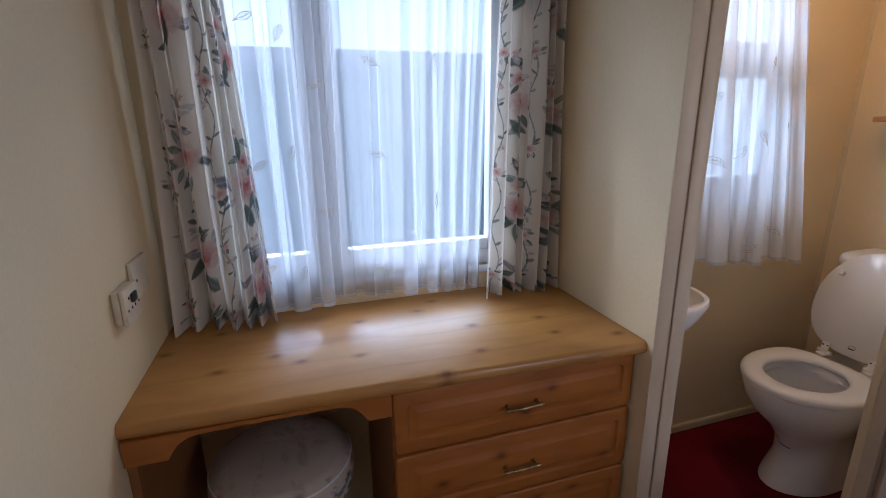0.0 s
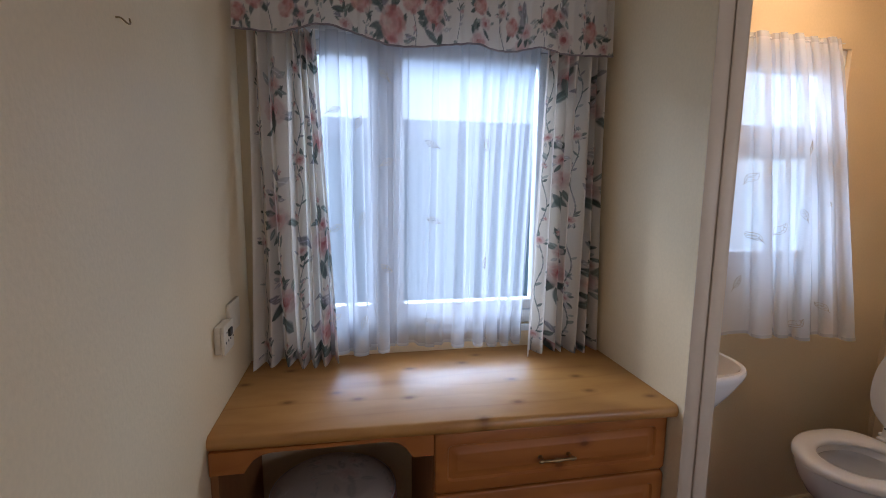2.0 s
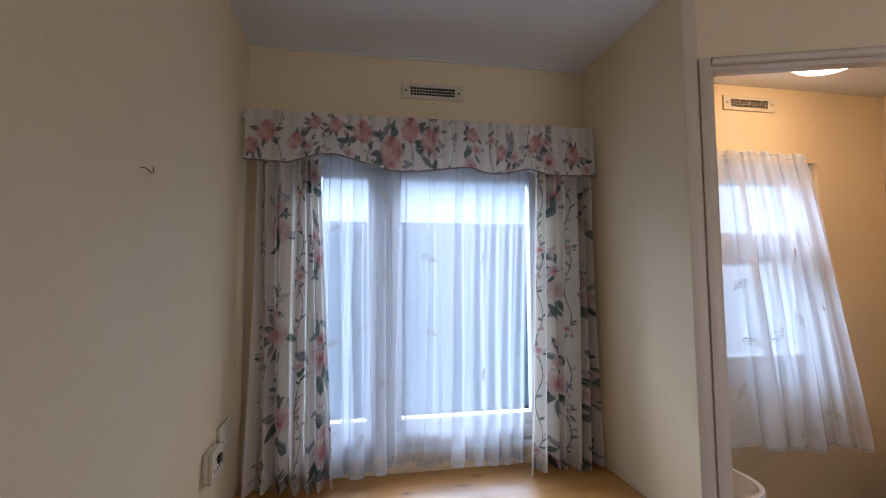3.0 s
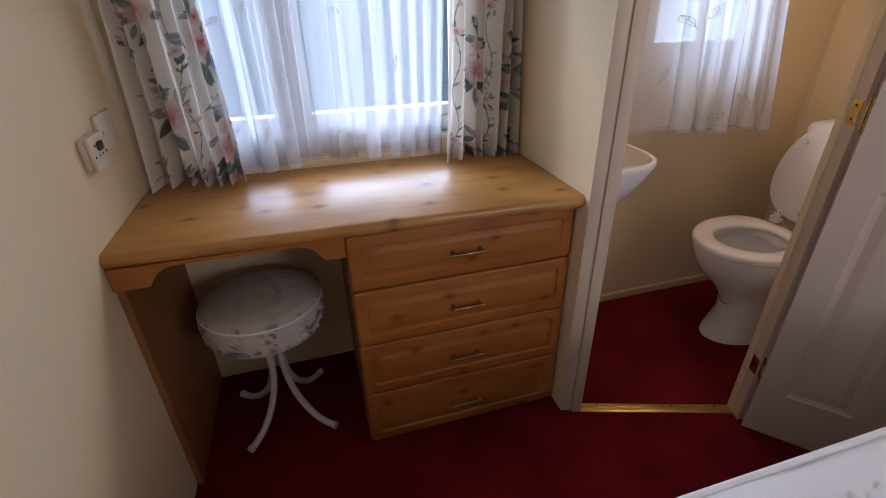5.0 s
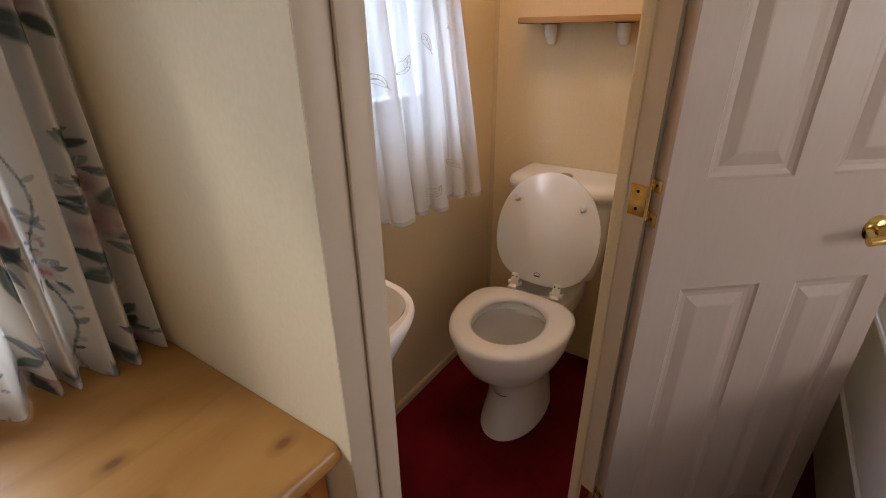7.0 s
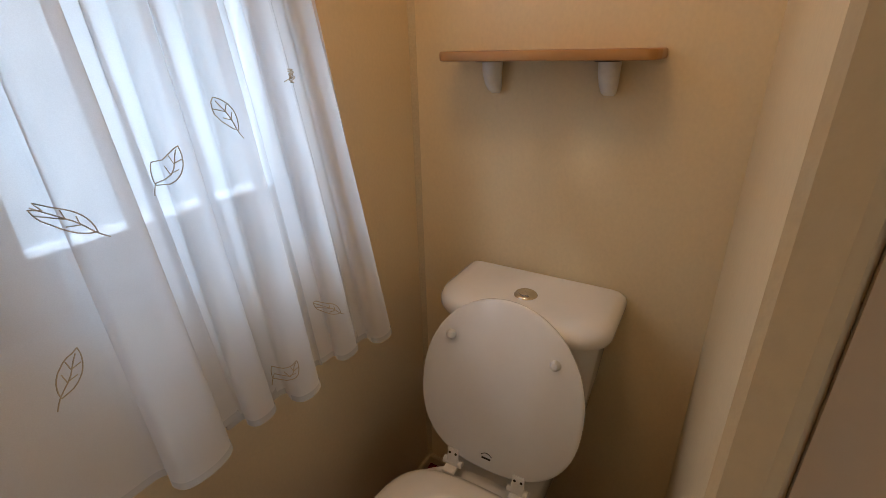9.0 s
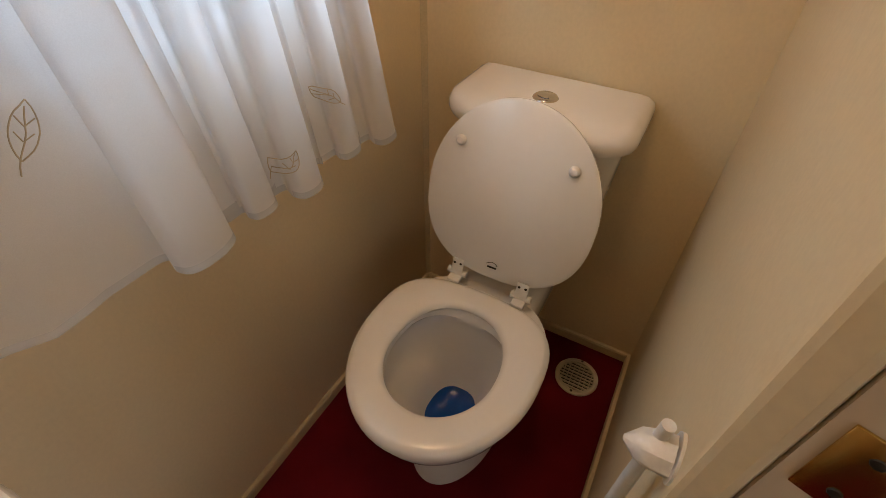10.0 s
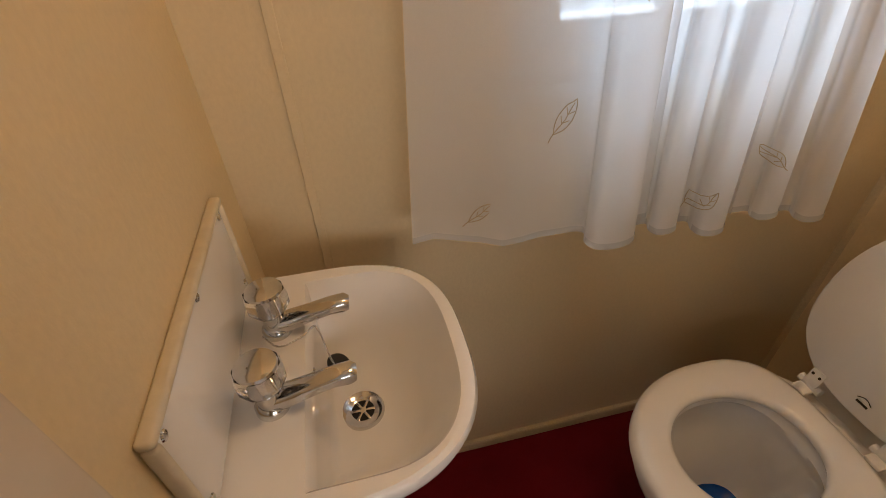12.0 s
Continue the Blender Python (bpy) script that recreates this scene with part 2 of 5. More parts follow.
def box(x0, y0, z0, x1, y1, z1, bevel=0.0, seg=2, bm=None):
    bm = bm or bmesh.new()
    r = bmesh.ops.create_cube(bm, size=1)
    for v in r["verts"]:
        v.co = ((x0 + x1) / 2 + v.co.x * (x1 - x0), (y0 + y1) / 2 + v.co.y * (y1 - y0), (z0 + z1) / 2 + v.co.z * (z1 - z0))
    if bevel:
        bmesh.ops.bevel(bm, geom=list({e for v in r["verts"] for e in v.link_edges}), offset=bevel, segments=seg, profile=0.5, affect="EDGES")
    return bm


def prism(outline, z0, z1, bevel=0.0):
    """An upright prism over a plan outline."""
    bm = bmesh.new()
    n = len(outline)
    low = [bm.verts.new((x, y, z0)) for x, y in outline]
    top = [bm.verts.new((x, y, z1)) for x, y in outline]
    bm.faces.new(low), bm.faces.new(top)
    for i in range(n):
        bm.faces.new((low[i], low[(i + 1) % n], top[(i + 1) % n], top[i]))
    if bevel:
        bmesh.ops.bevel(bm, geom=bm.edges[:], offset=bevel, segments=2, profile=0.5, affect="EDGES")
    return bm


def rings(loops, close_first=True, close_last=True, bm=None):
    """A skin over closed loops of equal count."""
    bm = bm or bmesh.new()
    vs = [[bm.verts.new(p) for p in loop] for loop in loops]
    n = len(vs[0])
    for a, b in zip(vs, vs[1:]):
        for i in range(n):
            bm.faces.new((a[i], a[(i + 1) % n], b[(i + 1) % n], b[i]))
    if close_first:
        bm.faces.new(vs[0])
    if close_last:
        bm.faces.new(vs[-1])
    return bm


def lathe(profile, n=32, bm=None, centre=(0, 0)):
    """Profile of (radius, z) turned about the upright axis."""
    loops = [[(centre[0] + max(r, 1e-4) * math.cos(2 * math.pi * i / n), centre[1] + max(r, 1e-4) * math.sin(2 * math.pi * i / n), z) for i in range(n)] for r, z in profile]
    return rings(loops, bm=bm)


def tube(points, r, n=10, bm=None, closed=False):
    """A round bar along points; r may be a list."""
    pts = [Vector(p) for p in points]
    rs = r if isinstance(r, (list, tuple)) else [r] * len(pts)
    loops, side = [], None
    for i, p in enumerate(pts):
        d = (pts[min(i + 1, len(pts) - 1)] - pts[max(i - 1, 0)]).normalized()
        if side is None:
            side = d.cross(Vector((0, 0, 1)) if abs(d.z) < 0.9 else Vector((1, 0, 0))).normalized()
        side = (side - d * side.dot(d)).normalized()
        up = d.cross(side)
        loops.append([p + (side * math.cos(2 * math.pi * k / n) + up * math.sin(2 * math.pi * k / n)) * rs[i] for k in range(n)])
    return rings(loops, bm=bm)


def curve(points, steps=8):
    """Catmull-Rom points through the given ones."""
    p = [Vector(q) for q in points]
    p = [2 * p[0] - p[1], *p, 2 * p[-1] - p[-2]]
    out = []
    for i in range(1, len(p) - 2):
        for k in range(steps):
            t = k / steps
            a, b, c, d = p[i - 1:i + 3]
            out.append(0.5 * (2 * b + (c - a) * t + (2 * a - 5 * b + 4 * c - d) * t * t + (3 * b - a - 3 * c + d) * t ** 3))
    return out + [p[-2]]


def egg(cx, cy, front, back, half, z, n=48, square=2.3):
    """A toilet-seat outline: x from cx-front to cx+back, half its width; squarer at the back."""
    out = []
    for i in range(n):
        a = 2 * math.pi * i / n
        c, s = math.cos(a), math.sin(a)
        e = 2.0 if c < 0 else square
        rx = front if c < 0 else back
        out.append((cx + math.copysign(abs(c) ** (2 / e), c) * rx, cy + math.copysign(abs(s) ** (2 / e), s) * half, z))
    return out


def setting(name, bm, mat, label, category, smooth=False):
    return tagged(link(name, bm, mat, smooth=smooth), label, category, kind="structure")


def turn(bm, m):
    bmesh.ops.transform(bm, matrix=m, verts=bm.verts)
    return bm

# ---- the shell ----
CEIL = 2.066
PX0, PX1 = 1.108, 1.160          # partition between alcove and bathroom
EAST, ROOM_E, ROOM_S, ROOM_W = 2.415, 2.43, -2.75, 0.0
A, B = Vector((1.168, -0.520)), Vector((1.632, -0.674))   # the doorway's sides
WIN = (0.12, 0.99, 0.820, 1.750)     # bedroom window opening x0, x1, z0, z1
BWIN = (1.565, 2.085, 0.970, 1.780)     # bathroom window opening

setting("floor", box(-0.1, ROOM_S - 0.1, -0.06, ROOM_E + 0.1, 0.12, 0.0), CARPET, "dark red short-pile carpet over the whole floor", "floor")
setting("ceiling", box(-0.1, ROOM_S - 0.1, CEIL, ROOM_E + 0.1, 0.12, CEIL + 0.05), CEILING, "pale grey-white ceiling boards", "ceiling")
bm = bmesh.new()
# the gap takes the added, unseen side window
for q in ((ROOM_S, -2.05, 0, CEIL), (-1.25, 0.12, 0, CEIL), (-2.05, -1.25, 0, 0.95), (-2.05, -1.25, 1.70, CEIL)):
    box(-0.1, q[0], q[2], ROOM_W, q[1], q[3], bm=bm)
setting("wall_west", bm, WALL, "plain cream textured wallboard", "wall")
bm = bmesh.new()
for q in ((-0.1, 1.17, 0, CEIL), (2.27, ROOM_E + 0.1, 0, CEIL), (1.17, 2.27, 0, 0.9), (1.17, 2.27, 1.7, CEIL)):
    box(q[0], ROOM_S - 0.1, q[2], q[1], ROOM_S, q[3], bm=bm)
setting("wall_south", bm, WALL, "plain cream textured wallboard round a window", "wall")
setting("wall_east", box(ROOM_E, ROOM_S, 0, ROOM_E + 0.1, -0.715, CEIL), WALL, "plain cream textured wallboard", "wall")


def wall_with_openings(name, x0, x1, openings, label):
    """The outer wall, built of blocks round its window openings."""
    bm = bmesh.new()
    at = x0
    for a, b, c, d in openings:
        box(at, 0, 0, a, 0.10, CEIL, bm=bm)
        box(a, 0, 0, b, 0.10, c, bm=bm)
        box(a, 0, d, b, 0.10, CEIL, bm=bm)
        at = b
    box(at, 0, 0, x1, 0.10, CEIL, bm=bm)
    return setting(name, bm, WALL, label, "wall")


wall_with_openings("wall_north", 0.0, ROOM_E, [WIN, BWIN], "cream outer wall with two white windows")

d = (B - A).normalized()
back = Vector((-d.y, d.x))
corner = A - d * 0.060
setting("wall_partition", prism([(PX0, 0), (PX0, corner.y), tuple(A), tuple(A + back * 0.028), (PX1, -0.480), (PX1, 0)], 0, CEIL), WALL, "cream partition between the dressing alcove and the toilet", "wall")
end = [B - d * 0.003 + back * 0.026, B - d * 0.003 + back * 0.001, B + d * 0.034 + back * 0.001]
setting("wall_bath_south", prism([*(tuple(p) for p in end), (B.x + 0.040, -0.715), (ROOM_E + 0.1, -0.715), (ROOM_E + 0.1, -0.684), (1.880, -0.684), (1.700, -0.677)], 0, CEIL, 0.006), WALL, "cream wall behind the open door, with a rounded end", "wall")
setting("wall_bath_east", box(EAST, -0.684, 0, ROOM_E + 0.1, 0.0, CEIL), WALL, "cream wallboard behind the toilet", "wall")
LINTEL = 1.836
over = [tuple(A), tuple(B), tuple(B + back * 0.035), tuple(A + back * 0.035)]
setting("wall_over_door", prism(over, LINTEL + 0.03, CEIL), WALL, "cream panel above the toilet doorway", "wall")

# door lining and architrave
frame_1 = setting("door_frame", prism([tuple(B + d * 0.0), tuple(B + d * 0.0 - back * 0.036), (B.x + 0.028, -0.712), (B.x + 0.028, -0.676)], 0, CEIL), TRIM, "cream-painted door lining with slim rounded stops", "door frame")
part("head", prism([tuple(A), tuple(B), tuple(B + back * 0.035), tuple(A + back * 0.035)], LINTEL, LINTEL + 0.029, 0.004), TRIM, frame_1)
bm = tube([(*(A - back * 0.004), LINTEL + 0.022), (*(B - back * 0.004), LINTEL + 0.022)], 0.011, 12)
part("head_bead", bm, TRIM, frame_1)
part("jamb", prism([tuple(A - d * 0.028 - back * 0.006), tuple(A + d * 0.004 - back * 0.006), tuple(A + d * 0.004 + back * 0.045), tuple(A + back * 0.045), tuple(A), tuple(A - d * 0.028)], 0, LINTEL + 0.03, 0.002), TRIM, frame_1)
part("architrave", prism([tuple(A - d * 0.030 - back * 0.013), tuple(A - d * 0.002 - back * 0.013), tuple(A - d * 0.002 - back * 0.005), tuple(A - d * 0.030 - back * 0.005)], 0, LINTEL + 0.03, 0.004), TRIM, frame_1)
part("edge_strip", prism([tuple(A - d * 0.064 - back * 0.006), tuple(A - d * 0.0292 - back * 0.006), tuple(A - d * 0.0292), tuple(A - d * 0.062)], 0, CEIL - 0.002, 0.002), TRIM, frame_1)
part("strike_plate", turn(box(0, -0.002, -0.045, 0.002, 0.022, 0.045, 0.001), Matrix.Translation((A.x + 0.005, A.y + 0.008, 0.92)) @ Matrix.Rotation(math.atan2(d.y, d.x), 4, "Z")), ANTIQUE, frame_1, "tarnished brass strike plate")

# brass threshold: a ridged bar with screws
th = setting("threshold_strip", turn(box(0, -0.014, 0.0, (B - A).length, 0.022, 0.006, 0.003), Matrix.Translation((A.x, A.y, 0)) @ Matrix.Rotation(math.atan2(d.y, d.x), 4, "Z")), GOLD_STRIP, "gold metal threshold strip with ridges", "threshold", True)
for k in range(3):
    part("ridge", turn(box(0, -0.006 + k * 0.006, 0.006, (B - A).length, -0.003 + k * 0.006, 0.0075, 0.0006), Matrix.Translation((A.x, A.y, 0)) @ Matrix.Rotation(math.atan2(d.y, d.x), 4, "Z")), GOLD_STRIP, th)
for k in (0.12, 0.62, 0.9):
    p = A + (B - A) * k + back * 0.012
    part("screw", lathe([(0.0, 0.0085), (0.003, 0.0082), (0.0035, 0.006)], 10, centre=tuple(p)), DARK_METAL, th)


def skirting(name, p, q, inward):
    """A low skirting board with a rounded top between two plan points."""
    p, q, n = Vector(p), Vector(q), Vector(inward)
    loops = []
    for e in (p, q):
        loops.append([(*(e + n * o), z) for o, z in ((0, 0), (0.011, 0), (0.011, 0.026), (0.008, 0.031), (0, 0.032))])
    return setting(name, rings(loops), STRIP, "slim cream skirting strip along the wall", "baseboard")


skirting("baseboard", (PX1, 0), (EAST, 0), (0, -1))
skirting("baseboard", (EAST, 0), (EAST, -0.684), (-1, 0))
skirting("baseboard", (1.88, -0.684), (EAST, -0.684), (0, 1))
skirting("baseboard", (PX1, 0), (PX1, -0.47), (1, 0))

# panel joints and corner strips
setting("trim", box(1.258, -0.004, 0.03, 1.272, 0.0, CEIL, 0.0015), WALL, "narrow upright joint strip on the wallboard", "trim")
setting("trim", prism([(EAST, -0.012), (EAST - 0.012, 0), (EAST, 0)], 0.03, CEIL), STRIP, "narrow corner strip in the toilet", "trim")
setting("trim", box(0.085, -1.6, CEIL - 0.003, 0.103, 0.0, CEIL, 0.001), CEILING, "flat joint strip on the ceiling", "trim")
setting("trim", box(0.105, -0.010, CEIL - 0.005, PX0, 0.0, CEIL, 0.002), CEILING, "ceiling edge bead above the window", "trim")

# ---- windows ----


def casement(name, x0, x1, z0, z1, mullion, bar, glass, label):
    """A white window: outer frame, a wide mullion or a cross bar, inner sashes and panes."""
    w = tagged(new(name), label, "window", kind="structure")
    w.location = (0, 0, 0)
    f, s = 0.045, 0.035
    y0, y1 = 0.015, 0.085
    for a, b, c, e in ((x0, x0 + f, z0, z1), (x1 - f, x1, z0, z1), (x0 + f, x1 - f, z0, z0 + f), (x0 + f, x1 - f, z1 - f, z1)):
        part("window_frame", box(a, y0, c, b, y1, e, 0.005), UPVC, w)
    lights = []
    if mullion:
        part("mullion", box(mullion - 0.02, y0, z0 + f, mullion + 0.02, y1, z1 - f, 0.005), UPVC, w)
        lights = [(x0 + f, mullion - 0.02, z0 + f, z1 - f), (mullion + 0.02, x1 - f, z0 + f, z1 - f)]
    else:
        lights = [(x0 + f, x1 - f, z0 + f, bar - 0.02), (x0 + f, x1 - f, bar + 0.02, z1 - f)]
        part("transom", box(x0 + f, y0, bar - 0.02, x1 - f, y1, bar + 0.02, 0.005), UPVC, w)
    for a, b, c, e in lights:
        sash = part("sash", box(a, y0 + 0.008, c, a + s, y1 - 0.02, e, 0.005), UPVC, w)
        for q in ((b - s, b, c, e), (a + s, b - s, c, c + s), (a + s, b - s, e - s, e)):
            part("sash_rail", box(q[0], y0 + 0.008, q[2], q[1], y1 - 0.02, q[3], 0.005), UPVC, sash)
        pane = part("pane", box(a + s - 0.004, 0.05, c + s - 0.004, b - s + 0.004, 0.054, e - s + 0.004), glass, w, smooth=False)
        pane.visible_shadow = glass is RIPPLED
    part("window_sill", box(x0 - 0.02, -0.010, z0 - 0.022, x1 + 0.02, 0.014, z0, 0.004), UPVC, w)
    return w


casement("window_1", *WIN, 0.418, 0, GLASS, "white plastic casement window behind nets")
casement("window_2", *BWIN, 0, 1.452, RIPPLED, "white plastic window with rippled obscure glass")
far = casement("window_3", -0.55, 0.55, 0.9, 1.7, -0.16, 0, GLASS, "white plastic casement window across the bed")
far.matrix_world = Matrix.Translation((1.72, ROOM_S, 0)) @ Matrix.Rotation(math.pi, 4, "Z")

# Unseen window, added in the west wall only to let fill light in.
side = casement("added_side_window", -0.40, 0.40, 0.95, 1.70, 0.08, 0, GLASS, "unseen white plastic casement window added beside the bed for fill light")
side.matrix_world = Matrix.Translation((0.0, -1.65, 0)) @ Matrix.Rotation(math.pi / 2, 4, "Z")

# ---- outside ----
setting("ground", box(-80, -80, -0.75, 80, 120, -0.6), GRASS, "short grass between the holiday homes", "ground")


def neighbour():
    h = empty("holiday_home", Matrix.Translation((0.4, 4.2, -0.6)), "pale blue-grey clad static holiday home next door", "holiday home")
    part("wall", box(-6, 0.02, 0.35, 5.2, 3, 2.35), CLADDING, h, smooth=False)
    for k in range(18):
        b = bmesh.new()
        z = 0.36 + k * 0.111
        loops = [[(x, 0.02, z), (x, -0.012, z), (x, 0.004, z + 0.111), (x, 0.02, z + 0.111)] for x in (-6, 5.2)]
        rings(loops, bm=b)
        part("plank", b, CLADDING, h, smooth=False)
    b = bmesh.new()
    rings([[(x, -0.25, 2.33), (x, -0.25, 2.42), (x, 1.5, 2.85), (x, 3.25, 2.42), (x, 3.25, 2.33)] for x in (-6.2, 5.4)], bm=b)
    part("roof", b, ROOFING, h, smooth=False)
    part("skirt", box(-5.9, 0.06, 0, 5.1, 2.9, 0.35), ROOFING, h, smooth=False)
    for x in (-3.6, -1.9, 2.6):
        w = part("window", box(x, -0.03, 1.15, x + 0.75, 0.0, 1.95, 0.01), UPVC, h, "white-framed window", smooth=False)
        part("pane", box(x + 0.06, -0.036, 1.21, x + 0.69, -0.03, 1.89), DARK, w, smooth=False)
        for k in range(3):
            part("glazing_bar", box(x + 0.06, -0.046, 1.36 + 0.18 * k, x + 0.69, -0.036, 1.385 + 0.18 * k), UPVC, w, smooth=False)
    return h


neighbour()

# ---- dressing table ----
TOP, FRONT = 0.745, -0.476


def raised_front(w, h, t=0.018):
    """A drawer front with rounded edges and a routed, raised field. Lies in x-z, its face to -y."""
    def rect(inset, y):
        r = min(0.012, 0.3 * (h / 2 - inset))
        out = []
        for cx, cz, a0 in ((w - inset - r, h - inset - r, 0), (inset + r, h - inset - r, 90), (inset + r, inset + r, 180), (w - inset - r, inset + r, 270)):
            for k in range(5):
                a = radians(a0 + k * 22.5)
                out.append((cx + r * math.cos(a), y, cz + r * math.sin(a)))
        return out
    steps = ((0.0, 0.0), (0.0, -t + 0.004), (0.002, -t + 0.001), (0.005, -t), (0.030, -t), (0.034, -t + 0.006), (0.040, -t + 0.0065), (0.052, -t + 0.0005), (0.056, -t))
    return rings([rect(i, y) for i, y in steps])


def bar_handle(parent, x, z, y):
    """An antique bar pull: two posts, a turned bar with beads."""
    h = part("handle", tube([(x - 0.048, y - 0.020, z), (x - 0.040, y - 0.020, z), (x - 0.034, y - 0.02, z), (x - 0.012, y - 0.021, z), (x, y - 0.021, z), (x + 0.012, y - 0.021, z), (x + 0.034, y - 0.02, z), (x + 0.04, y - 0.02, z), (x + 0.048, y - 0.02, z)],
                            [0.003, 0.006, 0.0035, 0.0035, 0.006, 0.0035, 0.0035, 0.006, 0.003], 10), ANTIQUE, parent, "antique brass bar handle")
    for s in (-0.037, 0.037):
        part("post", tube([(x + s, y, z), (x + s, y - 0.006, z), (x + s, y - 0.02, z)], [0.006, 0.0035, 0.0035], 8), ANTIQUE, h)


def dressing_table():
    t = empty("dressing_table", pose(0.0, 0.0, 0.0), "varnished knotty pine built-in dressing table with four drawers", "dressing table")
    x1 = PX0 - 0.001
    b = bmesh.new()
    outline = [(FRONT + 0.008, TOP - 0.032), (FRONT + 0.002, TOP - 0.026), (FRONT, TOP - 0.016), (FRONT + 0.003, TOP - 0.006), (FRONT + 0.010, TOP), (-0.002, TOP), (-0.002, TOP - 0.032)]
    rings([[(x, y + (0.026 if x < 0.1 and y < -0.4 else -0.010 if y < -0.4 else 0), z) for y, z in outline] for x in (0.001, x1)], bm=b)
    part("worktop", b, PINE_TOP, t, "varnished knotty pine top with rounded front edge")
    # arched apron over the kneehole
    b = bmesh.new()
    prof = [(0.004, TOP - 0.033), (0.004, 0.66), (0.075, 0.66), (0.082, 0.672), (0.094, 0.688), (0.112, 0.699), (0.135, 0.703), (0.385, 0.703), (0.408, 0.698), (0.425, 0.686), (0.437, 0.670), (0.445, 0.658), (0.494, 0.658), (0.494, TOP - 0.033)]
    rings([[(x, y, z) for x, z in prof] for y in (-0.452, -0.434)], bm=b)
    part("apron", b, PINE, t, "pine apron with arched corners")
    part("side_panel", box(0.001, -0.436, 0.0, 0.017, -0.003, TOP - 0.033), PINE_SIDE, t, smooth=False)
    body = part("drawer_body", box(0.494, -0.434, 0.0, x1, -0.003, TOP - 0.033), PINE_SIDE, t, smooth=False)
    levels = (0.012, 0.205, 0.382, 0.556, 0.714)
    for z0, z1 in zip(levels, levels[1:]):
        w, h = x1 - 0.004 - 0.496, z1 - z0 - 0.005
        dr = part("drawer", turn(raised_front(w, h), Matrix.Translation((0.496, -0.436, z0))), PINE, t, "pine drawer front with a raised field")
        bar_handle(dr, 0.795, (z0 + z1) / 2 - 0.008, -0.454)
    return t


dressing_table()

# ---- floral print, painted by shape: roses, leaves, trailing stems ----


def flower_print(seed, w, h, density=1.0):
    """Petals and leaves (u, v, length, width, angle, colour, petal) over a cloth w by h metres: trailing stems and bouquets in turn."""
    r = random.Random(seed)
    marks = []
    pinks = ((0.64, 0.44, 0.41), (0.67, 0.54, 0.50), (0.56, 0.30, 0.28), (0.69, 0.60, 0.55), (0.42, 0.14, 0.14))
    greens = ((0.072, 0.100, 0.092), (0.13, 0.165, 0.15), (0.23, 0.27, 0.25), (0.38, 0.41, 0.38))
    greys = ((0.34, 0.33, 0.34), (0.50, 0.48, 0.47), (0.24, 0.23, 0.25))

    def leaf(u, v, n, spread, size, tones):
        for _ in range(n):
            a = r.uniform(0, 6.28)
            k = spread * r.uniform(0.8, 1.3)
            size_now = size * r.uniform(0.7, 1.35)
            c = r.choice(tones)
            marks.append((u + k * math.cos(a), v + k * math.sin(a), size_now, size_now * r.uniform(0.36, 0.52), a + r.uniform(-0.7, 0.7), c, 0))
            marks.append((u + k * math.cos(a), v + k * math.sin(a), size_now * 0.8, size_now * 0.06, a, tuple(x * 1.9 for x in c), 0))

    def rose(u, v, s):
        """A full bloom: pale outer petals, warmer inner ones, a dark red heart, leaves round about."""
        leaf(u, v, r.randint(2, 4), s * 1.05, s * 0.62, greens[:2])
        leaf(u, v, 4, s * 1.3, s * 0.5, greens[2:] + greys)
        for ring, n, rad, tones in ((0, 8, 0.72, pinks[1::2]), (1, 7, 0.52, pinks[:2]), (2, 5, 0.30, (pinks[0], pinks[2])), (3, 3, 0.10, (pinks[4], pinks[2]))):
            for k in range(n):
                a = 6.28 * (k + 0.5 * ring) / n + r.uniform(-0.3, 0.3)
                q = s * rad * r.uniform(0.85, 1.1)
                at = (u + q * math.cos(a), v + 0.85 * q * math.sin(a))
                big = s * (0.46 - 0.07 * ring) * r.uniform(0.85, 1.15)
                marks.append((*at, big, big * 0.7, a + 1.57 + r.uniform(-0.4, 0.4), r.choice(tones), 1))
                if ring < 3 and r.random() < 0.55:
                    marks.append((at[0] - 0.2 * big * math.cos(a), at[1] - 0.2 * big * math.sin(a), big * 0.7, big * 0.09, a + 1.57, pinks[2 if ring else 0], 0))

    def bud(u, v, s):
        leaf(u, v, 2, s, s * 0.7, greens[1:] + greys)
        for k in range(5):
            a = k * 1.25 + r.uniform(0, 0.5)
            marks.append((u + s * 0.45 * math.cos(a), v + s * 0.45 * math.sin(a), s * 0.55, s * 0.4, a, r.choice(pinks[:3]), 1))

    def vine(u):
        """A thin winding stem the whole height, leaves in pairs, a few buds."""
        phase, step = r.uniform(0, 6), 0.006
        for k in range(int((h + 0.1) / step)):
            v = k * step - 0.05
            bend = phase + v * 34
            uu = u + 0.009 * math.sin(bend)
            marks.append((uu, v, 0.0068, r.uniform(0.0012, 0.0026), 1.57 - 0.45 * math.cos(bend), r.choice(greens[1:3] + greys[:1]), 0))
            if r.random() < 0.16:
                b = r.choice((-1, 1)) * r.uniform(0.5, 1.2) + 1.57
                marks.append((uu + 0.009 * math.cos(b), v + 0.009 * math.sin(b), r.uniform(0.006, 0.013), r.uniform(0.003, 0.0055), b, r.choice(greens + greys), 0))
            if r.random() < 0.045:
                bud(uu + r.uniform(-0.014, 0.014), v, r.uniform(0.006, 0.011))
        v = r.uniform(0, 0.25)
        while v < h:
            rose(u + r.uniform(-0.006, 0.006), v, r.uniform(0.015, 0.020) * density)
            v += r.uniform(0.24, 0.32)

